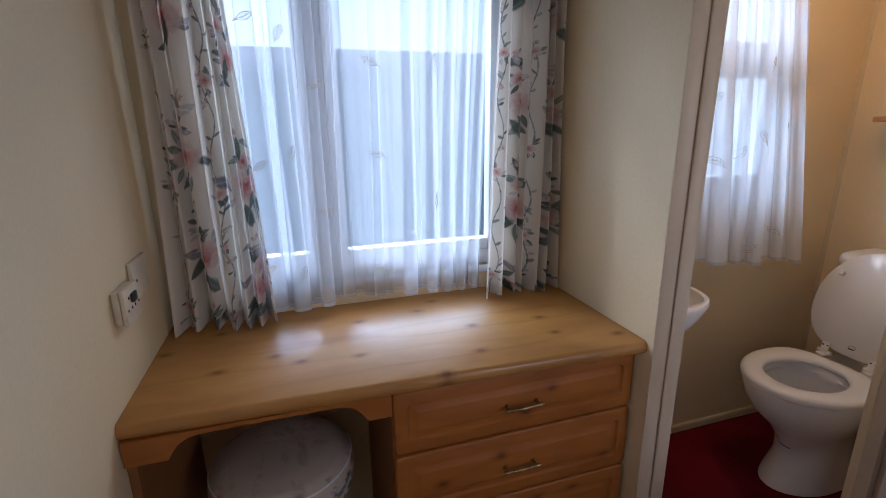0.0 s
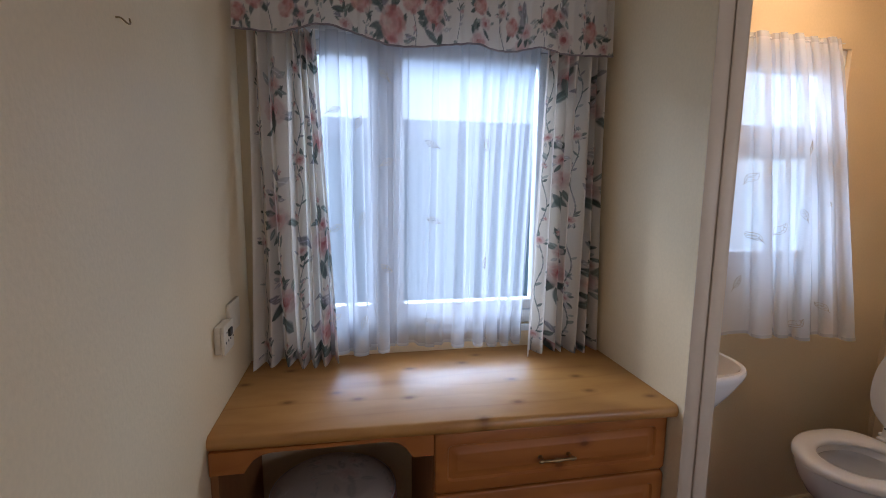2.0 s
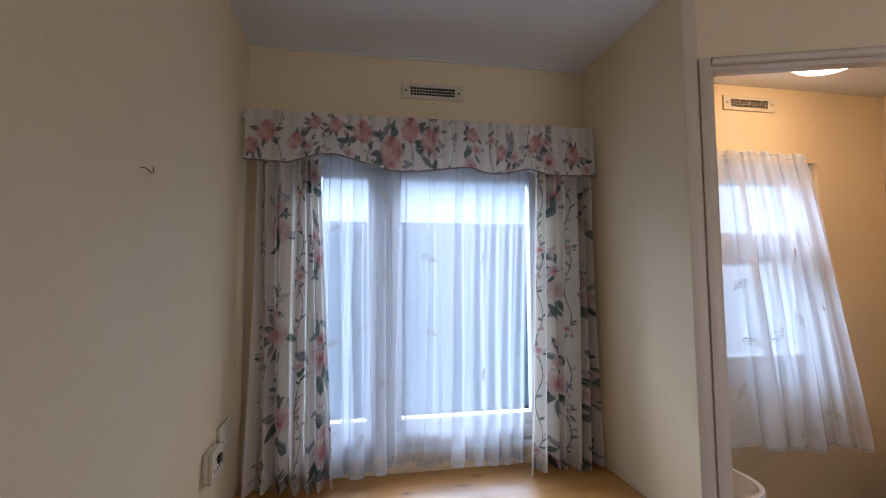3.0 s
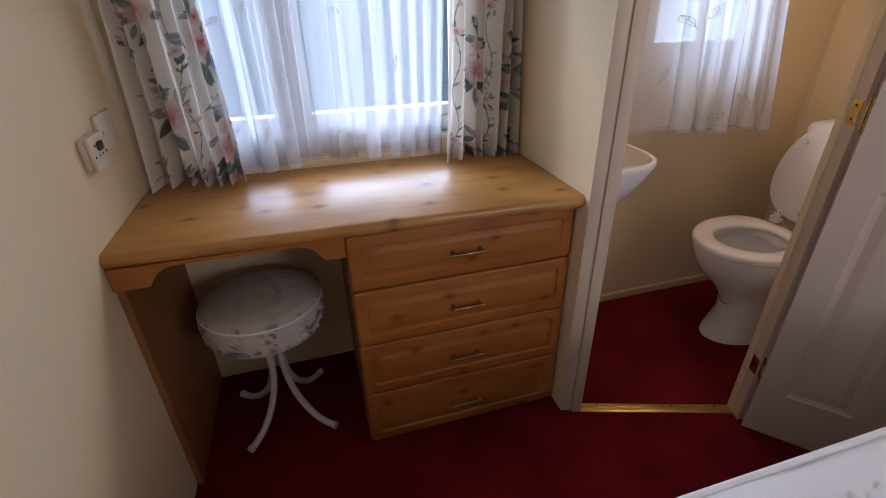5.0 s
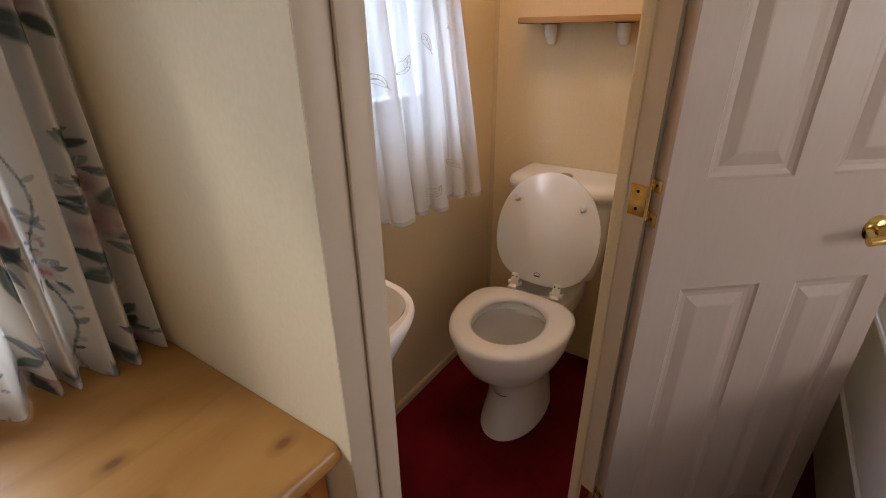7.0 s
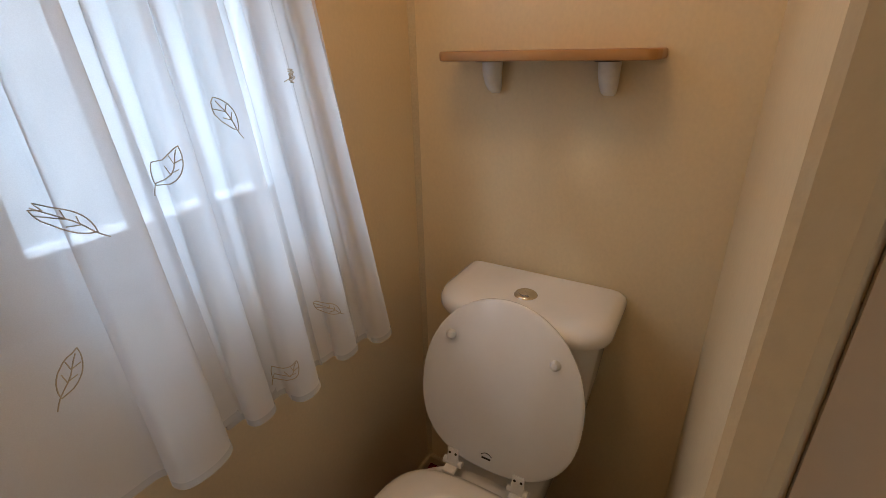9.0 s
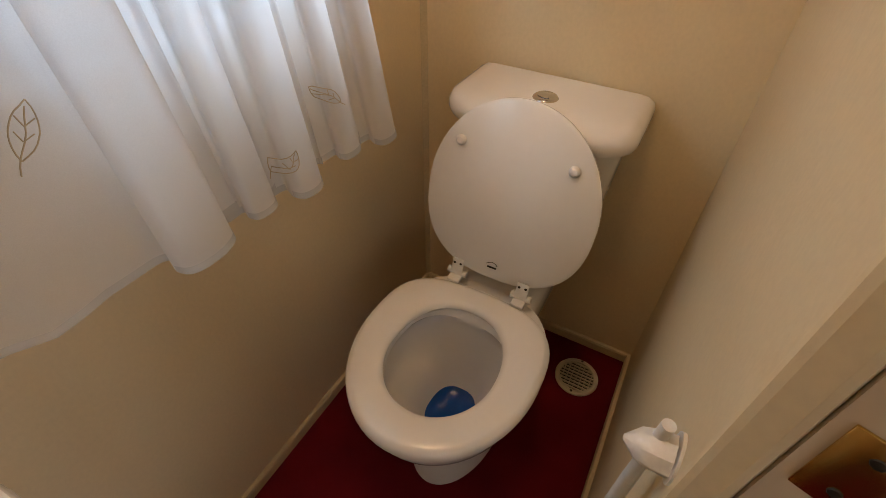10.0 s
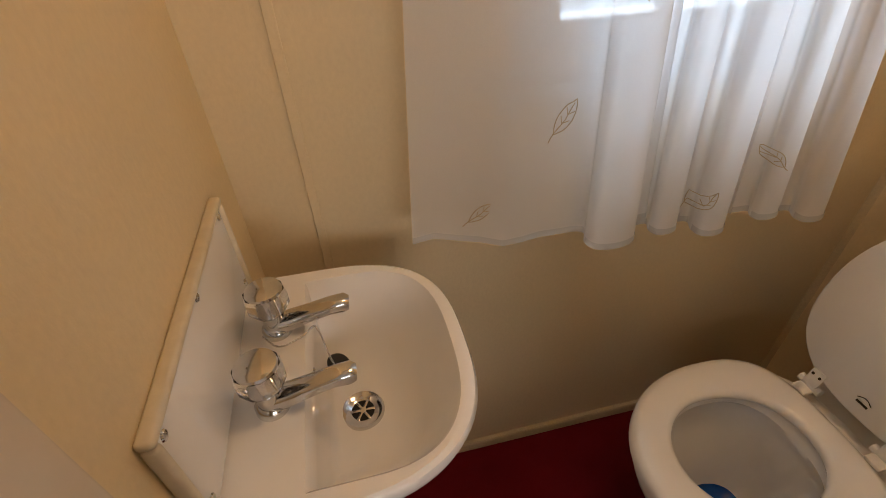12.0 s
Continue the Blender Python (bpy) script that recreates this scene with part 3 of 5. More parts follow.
    def bouquets(u):
        v = r.uniform(-0.08, 0.10)
        while v < h + 0.05:
            rose(u + r.uniform(-0.010, 0.010), v, r.uniform(0.038, 0.050) * density)
            leaf(u, v - 0.050, 2, 0.020, 0.030, greens[:2])
            rose(u + r.uniform(-0.020, 0.020), v + r.uniform(0.055, 0.07), r.uniform(0.022, 0.032) * density)
            leaf(u, v + 0.105, 3, 0.018, 0.024, greens[:3] + greys)
            bud(u + r.uniform(-0.02, 0.02), v + 0.13, 0.010)
            v += r.uniform(0.24, 0.31)

    cols = max(1, round(w / 0.09))
    for i in range(cols):
        u = (i + 0.5) * w / cols
        (bouquets if (i + seed) % 2 else vine)(u)
    return marks


def paint(me, uv, marks, ground=(0.77, 0.72, 0.65)):
    """Lays the printed marks on a mesh as a colour layer; uv gives cloth metres for each vertex."""
    uv = np.asarray(uv)
    col = np.tile(np.array(ground), (len(uv), 1))
    wob = np.array([noise.noise((a * 120, b * 120, 0.3)) for a, b in uv])
    for u, v, ln, wd, ang, colour, petal in marks:
        near = np.where((np.abs(uv[:, 0] - u) < ln * 1.3) & (np.abs(uv[:, 1] - v) < ln * 1.3))[0]
        if not len(near):
            continue
        du, dv = uv[near, 0] - u, uv[near, 1] - v
        p = (du * math.cos(ang) + dv * math.sin(ang)) / ln
        q = (-du * math.sin(ang) + dv * math.cos(ang)) / wd
        dist = np.sqrt(p * p + q * q) + 0.25 * wob[near] if petal else np.abs(q) / np.maximum(0.05, 1 - p * p) + 0.15 * wob[near] + np.where(np.abs(p) > 1, 9, 0)
        a = np.clip((1.0 - dist) / 0.42, 0, 1)[:, None] * (0.80 if petal else 0.90)
        tone = np.array(colour) * (1 + 0.35 * (dist[:, None] - 0.5) * (1 if petal else -0.6)) 
        col[near] = col[near] * (1 - a) + np.clip(tone, 0, 0.8) * a
    layer = me.attributes.new("print", "FLOAT_COLOR", "POINT")
    layer.data.foreach_set("color", np.c_[col, np.ones(len(col))].astype(np.float32).ravel())


def sheet(name, mat, nu, nv, place, parent=None, label=""):
    """A cloth as a grid; place(i/nu, j/nv) gives the point. Returns the object."""
    verts = [place(i / nu, j / nv) for j in range(nv + 1) for i in range(nu + 1)]
    faces = [(j * (nu + 1) + i, j * (nu + 1) + i + 1, (j + 1) * (nu + 1) + i + 1, (j + 1) * (nu + 1) + i) for j in range(nv) for i in range(nu)]
    me = bpy.data.meshes.new(name)
    me.from_pydata(verts, [], faces)
    me.materials.append(mat)
    me.shade_smooth()
    ob = new(name, me)
    if parent:
        ob.parent = parent
    if label:
        ob["label"] = label
    return ob


def folds(seed, n, x0, x1, sharp=1.6, wild=False):
    """Uneven pleats: returns f(s) in -1..1 for s in 0..1."""
    r = random.Random(seed)
    cuts = np.cumsum([r.choice((0.4, 0.55, 1.0, 1.9)) * r.uniform(0.8, 1.2) if wild else r.uniform(0.55, 1.5) for _ in range(n)])
    cuts = np.r_[0, cuts] / cuts[-1]
    heights = [r.uniform(0.35 if wild else 0.55, 1.0) for _ in range(n)]

    def f(s):
        k = min(n - 1, max(0, int(np.searchsorted(cuts, s, "right")) - 1))
        t = (s - cuts[k]) / (cuts[k + 1] - cuts[k])
        return 2 * heights[k] * (1 - abs(math.cos(math.pi * t)) ** sharp) - 1
    return f


def floral_curtain(name, seed, top, bottom, z0, z1, y, label):
    t = empty(name, pose(0, 0, 0), label, "curtain", "floral curtains at the window")
    f = folds(seed, 6, 0, 1)
    nu, nv = 260, 420

    def place(s, v):
        x0 = top[0] + (bottom[0] - top[0]) * (1 - v) ** 0.8
        x1 = top[1] + (bottom[1] - top[1]) * (1 - v) ** 0.8
        amp = 0.026 + 0.010 * (1 - v)
        x = x0 + (x1 - x0) * s + 0.006 * math.sin(9 * s + 3 * v + seed)
        return (x, y + amp * f(s) + 0.006 * math.sin(4 * v + 7 * s + seed), z0 + (z1 - z0) * v + 0.003 * f(s) * (1 - v) ** 3 + 0.004 * math.sin(8 * s + seed) * (1 - v) ** 3)
    ob = sheet("drape", FLORAL, nu, nv, place, t)
    w = 0.36
    paint(ob.data, [(i / nu * w, j / nv * (z1 - z0)) for j in range(nv + 1) for i in range(nu + 1)], flower_print(seed, w, z1 - z0))
    hem = sheet("hem", FLORAL, nu, 3, lambda s, v: tuple(Vector(place(s, v * 0.03)) + Vector((0, -0.0025, -0.001))), t)
    paint(hem.data, [(i / nu * w, j / 3 * 0.03) for j in range(4) for i in range(nu + 1)], flower_print(seed, w, 0.9))
    return t


floral_curtain("floral_curtain", 12, (0.045, 0.228), (0.030, 0.262), 0.757, 1.70, -0.062, "cream cotton curtain printed with roses, hanging in folds")
floral_curtain("floral_curtain", 24, (0.888, 1.088), (0.858, 1.088), 0.752, 1.70, -0.062, "cream cotton curtain printed with roses and trailing stems")


def valance():
    t = empty("valance", pose(0, 0, 0), "gathered floral pelmet with a scalloped lower edge", "valance")
    low = [(0, 1.681), (0.135, 1.675), (0.23, 1.71), (0.275, 1.708), (0.43, 1.663), (0.51, 1.663), (0.68, 1.683), (0.71, 1.666), (0.775, 1.665), (0.87, 1.689), (0.94, 1.67), (1.07, 1.67)]
    lx, lz = [p[0] for p in low], [p[1] for p in low]
    f = folds(5, 26, 0, 1, 1.2)
    nu, nv = 420, 44
    top = 1.835

    def place(s, v):
        x = 0.016 + 1.076 * s
        z0 = float(np.mean([np.interp(x + e, lx, lz) for e in (-0.02, -0.01, 0, 0.01, 0.02)]))
        gather = 0.006 * v ** 2 + 0.004
        billow = 0.018 * (1 - v) ** 1.3 * (0.5 + 0.5 * math.sin(11 * x + 1.0))
        return (x, -0.088 + gather * f(s) - billow, z0 + (top - z0) * v + 0.003 * f(s) * v ** 3)
    ob = sheet("pelmet_cloth", FLORAL, nu, nv, place, t)
    uv = [(i / nu * 1.5, j / nv * 0.17) for j in range(nv + 1) for i in range(nu + 1)]
    r = random.Random(3)
    marks = flower_print(31, 1.5, 0.17)
    for u, v, s in ((0.58, 0.06, 0.055), (0.66, 0.13, 0.045), (0.46, 0.11, 0.045), (0.74, 0.10, 0.04), (0.35, 0.12, 0.035), (0.08, 0.10, 0.04), (0.02, 0.05, 0.03), (0.19, 0.07, 0.032), (0.27, 0.13, 0.03), (0.93, 0.12, 0.03), (1.06, 0.07, 0.03), (1.22, 0.10, 0.035), (1.40, 0.07, 0.035)):
        for k in range(5):
            a = r.uniform(0, 6.28)
            marks.append((u + s * 1.1 * math.cos(a), v + s * 0.9 * math.sin(a), s * 0.6, s * 0.24, a, (0.12, 0.15, 0.14), 0))
        for ring, n, rad in ((0, 8, 0.68), (1, 6, 0.42), (2, 4, 0.16)):
            for k in range(n):
                a = 6.28 * k / n + ring
                c = ((0.66, 0.42, 0.36), (0.62, 0.35, 0.31), (0.50, 0.20, 0.18), (0.70, 0.54, 0.47))[(k + ring) % 4]
                marks.append((u + s * rad * math.cos(a), v + s * rad * math.sin(a), s * 0.42, s * 0.31, a + 1.57, c, 1))
    paint(ob.data, uv, marks)
    # dark binding along the lower edge
    part("edge_binding", tube([tuple(Vector(place(s / 140, 0)) + Vector((0, -0.001, 0.002))) for s in range(141)], 0.0028, 6), mottled("binding", (0.20, 0.17, 0.17), (0.3, 0.25, 0.25), 0.8, 40, 300, 0.1), t)
    part("curtain_track", box(0.004, -0.085, 1.805, 1.10, -0.055, 1.822, 0.003), WHITE_PLASTIC, t)
    return t


valance()


def leaf_thread(place, s0, v0, size, ang, width, height):
    """An outlined leaf with veins, sewn on a cloth; s and v are shares of its width and height."""
    mid = Vector(place(s0, v0))

    def at(p, q):
        u = p * math.cos(ang) - q * math.sin(ang)
        w = p * math.sin(ang) + q * math.cos(ang)
        x, z = mid.x + u * size, mid.z + w * size
        row = [place(s0 + k * 0.004, min(1, max(0, v0 + w * size / height))) for k in range(-25, 26) if 0 <= s0 + k * 0.004 <= 1]
        front = min((q[1] for q in row if abs(q[0] - x) < 0.004), default=mid.y)
        return Vector((x, front - 0.003, z))
    b = bmesh.new()
    for side in (-1, 1):
        tube([at(-1 + 2 * k / 10, side * 0.42 * math.sin(math.pi * k / 10) ** 0.8) for k in range(11)], 0.0007, 5, bm=b)
    tube([at(-1.5 + 2.3 * k / 8, 0.05 * math.sin(k)) for k in range(9)], 0.0007, 5, bm=b)
    for p in (-0.35, 0.15):
        for side in (-1, 1):
            tube([at(p, 0), at(p + 0.3, side * 0.28)], 0.0006, 5, bm=b)
    return b


def net_curtain(name, seed, pleats, top, bottom, z0, z1, y0, y1, leaves, label, skew=0.0, weave=NET):
    """A sheer: y0 at its rail, y1 at its hem. Flat between pleats; each pleat (centre share, width, depth) is a tube standing forward."""
    t = empty(name, pose(0, 0, 0), label, "net curtain", "net curtains")
    r = random.Random(seed)
    wide = bottom[1] - bottom[0]
    bends = [(0.0, 0.0, 0.0)]
    for u, w, dep in pleats:
        q = 1.2 * w / wide
        bends += [(u, q * c, -dep * e) for c, e in ((-1.0, 0.02), (-0.42, 0.12), (-0.50, 0.55), (-0.40, 0.88), (-0.12, 1.0), (0.2, 0.97), (0.44, 0.8), (0.50, 0.5), (0.40, 0.1), (1.0, 0.0))]
    bends.append((1.0, 0.0, 0.0))
    run = curve([(u, off, d) for u, off, d in bends], 7)
    nu, nv = len(run) - 1, 60
    drop = [0.004 * r.uniform(-1, 1) for _ in pleats]

    def place(s, v):
        p = run[min(nu, max(0, round(s * nu)))]
        k = (1 - v) ** 0.8
        x0, x1 = top[0] + (bottom[0] - top[0]) * k, top[1] + (bottom[1] - top[1]) * k
        sway = 0.010 * math.sin(2.2 * v + 9 * p.x + seed) * v * (1 - v)
        x = x0 + (x1 - x0) * p.x + wide * p.y * (0.55 + 0.45 * k) + sway
        y = y0 + (y1 - y0) * k + p.z * (0.5 + 0.5 * k) + 0.006 * math.sin(13 * p.x + 3 * v + seed) + 0.003 * math.sin(41 * p.x + 2 * v)
        low = 0.007 * math.sin(17 * p.x + seed) + 0.10 * p.z - skew * p.x
        return (x, y, z0 + (z1 - z0) * v + low * (1 - v) ** 2)
    sheet("net", weave, nu, nv, place, t)
    sheet("hem", NET_HEM, nu, 2, lambda s, v: tuple(Vector(place(s, v * 0.010)) + Vector((0, -0.0015, 0))), t)
    sheet("heading_tape", NET_HEM, nu, 2, lambda s, v: tuple(Vector(place(s, 1 - 0.02 * v)) + Vector((0, -0.0015, 0))), t)
    part("curtain_wire", tube([(top[0] - 0.03, y0, z1 - 0.014), (top[1] + 0.03, y0, z1 - 0.014)], 0.0025, 8), WHITE_PLASTIC, t, "thin white curtain wire")
    for u, v, size, ang in leaves:
        s = min(range(nu + 1), key=lambda i: abs(run[i].x + run[i].y - u) + 0.5 * run[i].z) / nu
        part("embroidered_leaf", leaf_thread(place, s, v, size, ang, wide, z1 - z0), THREAD, t)
    return t


net_curtain("net_curtain", 40, [(0.045, 0.050, 0.045), (0.15, 0.040, 0.040), (0.26, 0.032, 0.05), (0.36, 0.030, 0.022), (0.50, 0.026, 0.014), (0.64, 0.034, 0.045), (0.745, 0.026, 0.045), (0.825, 0.028, 0.042), (0.895, 0.022, 0.036), (0.96, 0.022, 0.04)],
            (0.235, 0.90), (0.240, 0.860), 0.775, 1.735, -0.012, -0.022,
            [(0.29, 0.60, 0.022, 0.5), (0.50, 0.42, 0.022, 2.8), (0.28, 0.27, 0.022, 2.5), (0.48, 0.66, 0.022, 2.7), (0.17, 0.43, 0.02, 1.3), (0.17, 0.11, 0.02, 1.2), (0.16, 0.72, 0.02, 1.2),
             (0.76, 0.66, 0.02, 1.5), (0.77, 0.28, 0.02, 1.4), (0.50, 0.09, 0.02, 2.7), (0.27, 0.86, 0.02, 2.5), (0.03, 0.12, 0.02, 0.6), (0.05, 0.75, 0.02, 0.4), (0.04, 0.40, 0.02, 0.6)],
            "sheer white net with gold embroidered leaves at the window")
net_curtain("net_curtain", 57, [(0.40, 0.065, 0.050), (0.545, 0.038, 0.034), (0.655, 0.045, 0.046), (0.80, 0.040, 0.030), (0.93, 0.045, 0.040)],
            (1.45, 1.985), (1.395, 2.118), 0.800, 1.800, -0.03, -0.105,
            [(0.295, 0.175, 0.026, 1.0), (0.77, 0.10, 0.02, 2.4), (0.62, 0.055, 0.02, 1.1), (0.52, 0.36, 0.024, 1.1), (0.63, 0.41, 0.022, 2.0), (0.33, 0.52, 0.022, 1.0), (0.14, 0.05, 0.022, 0.6), (0.85, 0.44, 0.02, 0.2), (0.68, 0.63, 0.022, 1.2), (0.2, 0.72, 0.02, 1.0), (0.35, 0.33, 0.022, 2.4)],
            "sheer white net with embroidered leaves over the toilet window", 0.055, BATH_NET)

# ---- stool ----


def stool():
    c = (0.250, -0.232)
    t = empty("stool", Matrix.Translation((*c, 0)), "round padded stool in floral cloth on white tubular legs", "stool")
    prof = [(0.0, 0.476), (0.06, 0.475), (0.11, 0.470), (0.148, 0.460), (0.166, 0.448), (0.172, 0.440), (0.1745, 0.415), (0.172, 0.376), (0.168, 0.364), (0.155, 0.356), (0.0, 0.356)]
    n = 120
    fine = []
    for (r0, z0), (r1, z1) in zip(prof, prof[1:]):
        k = max(1, round(math.hypot(r1 - r0, z1 - z0) / 0.006))
        fine += [(r0 + (r1 - r0) * i / k, z0 + (z1 - z0) * i / k) for i in range(k)]
    fine.append(prof[-1])
    seat = part("seat", lathe([(r, z + 0.006) for r, z in fine], n), UPHOLSTERY, t, "padded seat in cream floral cloth")
    uv = []
    for v in seat.data.vertices:
        a, r = math.atan2(v.co.y, v.co.x), math.hypot(v.co.x, v.co.y)
        uv.append((v.co.x + 0.2, v.co.y + 0.2) if v.co.z > 0.457 else (a * 0.165 + 1.2, v.co.z - 0.35))
    faded = [(u, v, n, m, a, tuple(0.62 * g + 0.38 * c for g, c in zip((0.56, 0.49, 0.43), colour)), k) for u, v, n, m, a, colour, k in flower_print(77, 0.4, 0.4)]
    marks = faded + [(u + 0.65, 0.015 + v, *rest) for seed in (78, 79) for u, v, *rest in flower_print(seed, 1.1, 0.075, 0.7)]
    paint(seat.data, uv, marks, (0.56, 0.49, 0.43))
    part("seat_piping", tube([(0.168 * math.cos(k * math.pi / 30), 0.168 * math.sin(k * math.pi / 30), 0.449) for k in range(61)], 0.003, 8), PIPING, t)
    part("seat_plate", lathe([(0.0, 0.356), (0.09, 0.356), (0.09, 0.350), (0.0, 0.350)], 24), WHITE_METAL, t)
    for tip in ((0.135, -0.115), (-0.10, -0.128), (-0.14, 0.102), (0.105, 0.131)):
        v = Vector(tip)
        u = v.normalized()
        pts = curve([(*(u * 0.022), 0.352), (*(u * 0.022), 0.25), (*(u * 0.030), 0.16), (*(u * 0.060), 0.085), (*(u * 0.105), 0.035), (*(u * 0.150), 0.014), (*(v * 1.0 + u * 0.012), 0.013)], 6)
        leg = part("leg", tube(pts, 0.0105, 12), WHITE_METAL, t)
        part("foot_cap", tube([pts[-1] - Vector((*u, 0)) * 0.006, pts[-1] + Vector((*u, 0)) * 0.004], 0.0118, 12), WHITE_PLASTIC, leg)
    return t


stool()

# ---- sockets, hook and vents ----


def socket(y, z, w, h, depth):
    s = empty("wall_socket", pose(0, y, z), "cream plastic double socket on the wall", "socket")
    part("back_box", box(0, -w / 2, -h / 2, depth * 0.6, w / 2, h / 2, 0.004), CREAM_PLASTIC, s)
    part("face_plate", box(depth * 0.6, -w / 2 - 0.002, -h / 2 - 0.002, depth, w / 2 + 0.002, h / 2 + 0.002, 0.004), CREAM_PLASTIC, s)
    for k in (-0.25, 0.25):
        for dy, dz in ((0, 0.016), (-0.011, -0.006), (0.011, -0.006)):
            part("pin_hole", box(depth - 0.001, k * w + dy - 0.003, dz - 0.003, depth + 0.0006, k * w + dy + 0.002, dz + 0.002), DARK, s, smooth=False)
    part("switch", box(depth, -0.012, h / 2 - 0.030, depth + 0.006, 0.012, h / 2 - 0.012, 0.002), DARK_METAL, s)
    return s


socket(-0.312, 0.926, 0.078, 0.066, 0.024)
plate = empty("blank_plate", pose(0, -0.195, 0.945), "cream blank cover plate beside the socket", "cover plate")
part("plate", box(0, -0.05, -0.04, 0.010, 0.05, 0.04, 0.004), CREAM_PLASTIC, plate)
part("screw", lathe([(0, 0.002), (0.003, 0.0015), (0.0035, 0)], 10), CHROME, plate).matrix_local = pose(0.010, -0.035, 0, 0, 90, 0)

hook = empty("wall_hook", pose(0, -0.688, 1.514), "small dark screw hook in the wall", "hook")
part("wire", tube(curve([(0, 0, 0), (0.006, 0, 0), (0.010, 0.001, -0.003), (0.013, 0.006, -0.006), (0.013, 0.013, -0.003), (0.011, 0.016, 0.004)], 6), 0.0012, 8), ANTIQUE, hook)


def vent(name, x, z, w, h, label):
    v = empty(name, pose(x, 0, z), label, "vent", "wall vents")
    b = bmesh.new()
    iw, ih = w * 0.36, h * 0.27
    for a in ((-w / 2, -h / 2, w / 2, -ih), (-w / 2, ih, w / 2, h / 2), (-w / 2, -ih, -iw, ih), (iw, -ih, w / 2, ih)):
        box(a[0], -0.007, a[1], a[2], 0, a[3], bm=b)
    part("plate", b, CREAM_PLASTIC, v, smooth=False)
    part("backing", box(-iw, -0.0015, -ih, iw, 0, ih), DARK, v, smooth=False)
    for k in range(1, 3):
        part("bar", box(-iw, -0.006, -ih + 2 * ih * k / 3 - 0.0007, iw, -0.002, -ih + 2 * ih * k / 3 + 0.0007), CREAM_PLASTIC, v, smooth=False)
    for k in range(1, 15):
        part("upright_bar", box(-iw + 2 * iw * k / 15 - 0.0006, -0.0055, -ih, -iw + 2 * iw * k / 15 + 0.0006, -0.0025, ih), CREAM_PLASTIC, v, smooth=False)
    for s in (-1, 1):
        part("screw", lathe([(0, 0.002), (0.003, 0.001), (0.0035, 0)], 10), DARK_METAL, v).matrix_local = pose(s * w * 0.43, -0.0068, 0, 90, 0, 0)
    return v


vent("wall_vent", 0.573, 1.956, 0.205, 0.052, "cream slotted ventilator above the curtains")
vent("wall_vent", 1.788, 1.996, 0.225, 0.055, "cream slotted ventilator on the toilet wall")

# ---- the open door ----
HINGE = Vector((1.636, -0.712))
SWING = math.atan2(-0.754, 0.657)


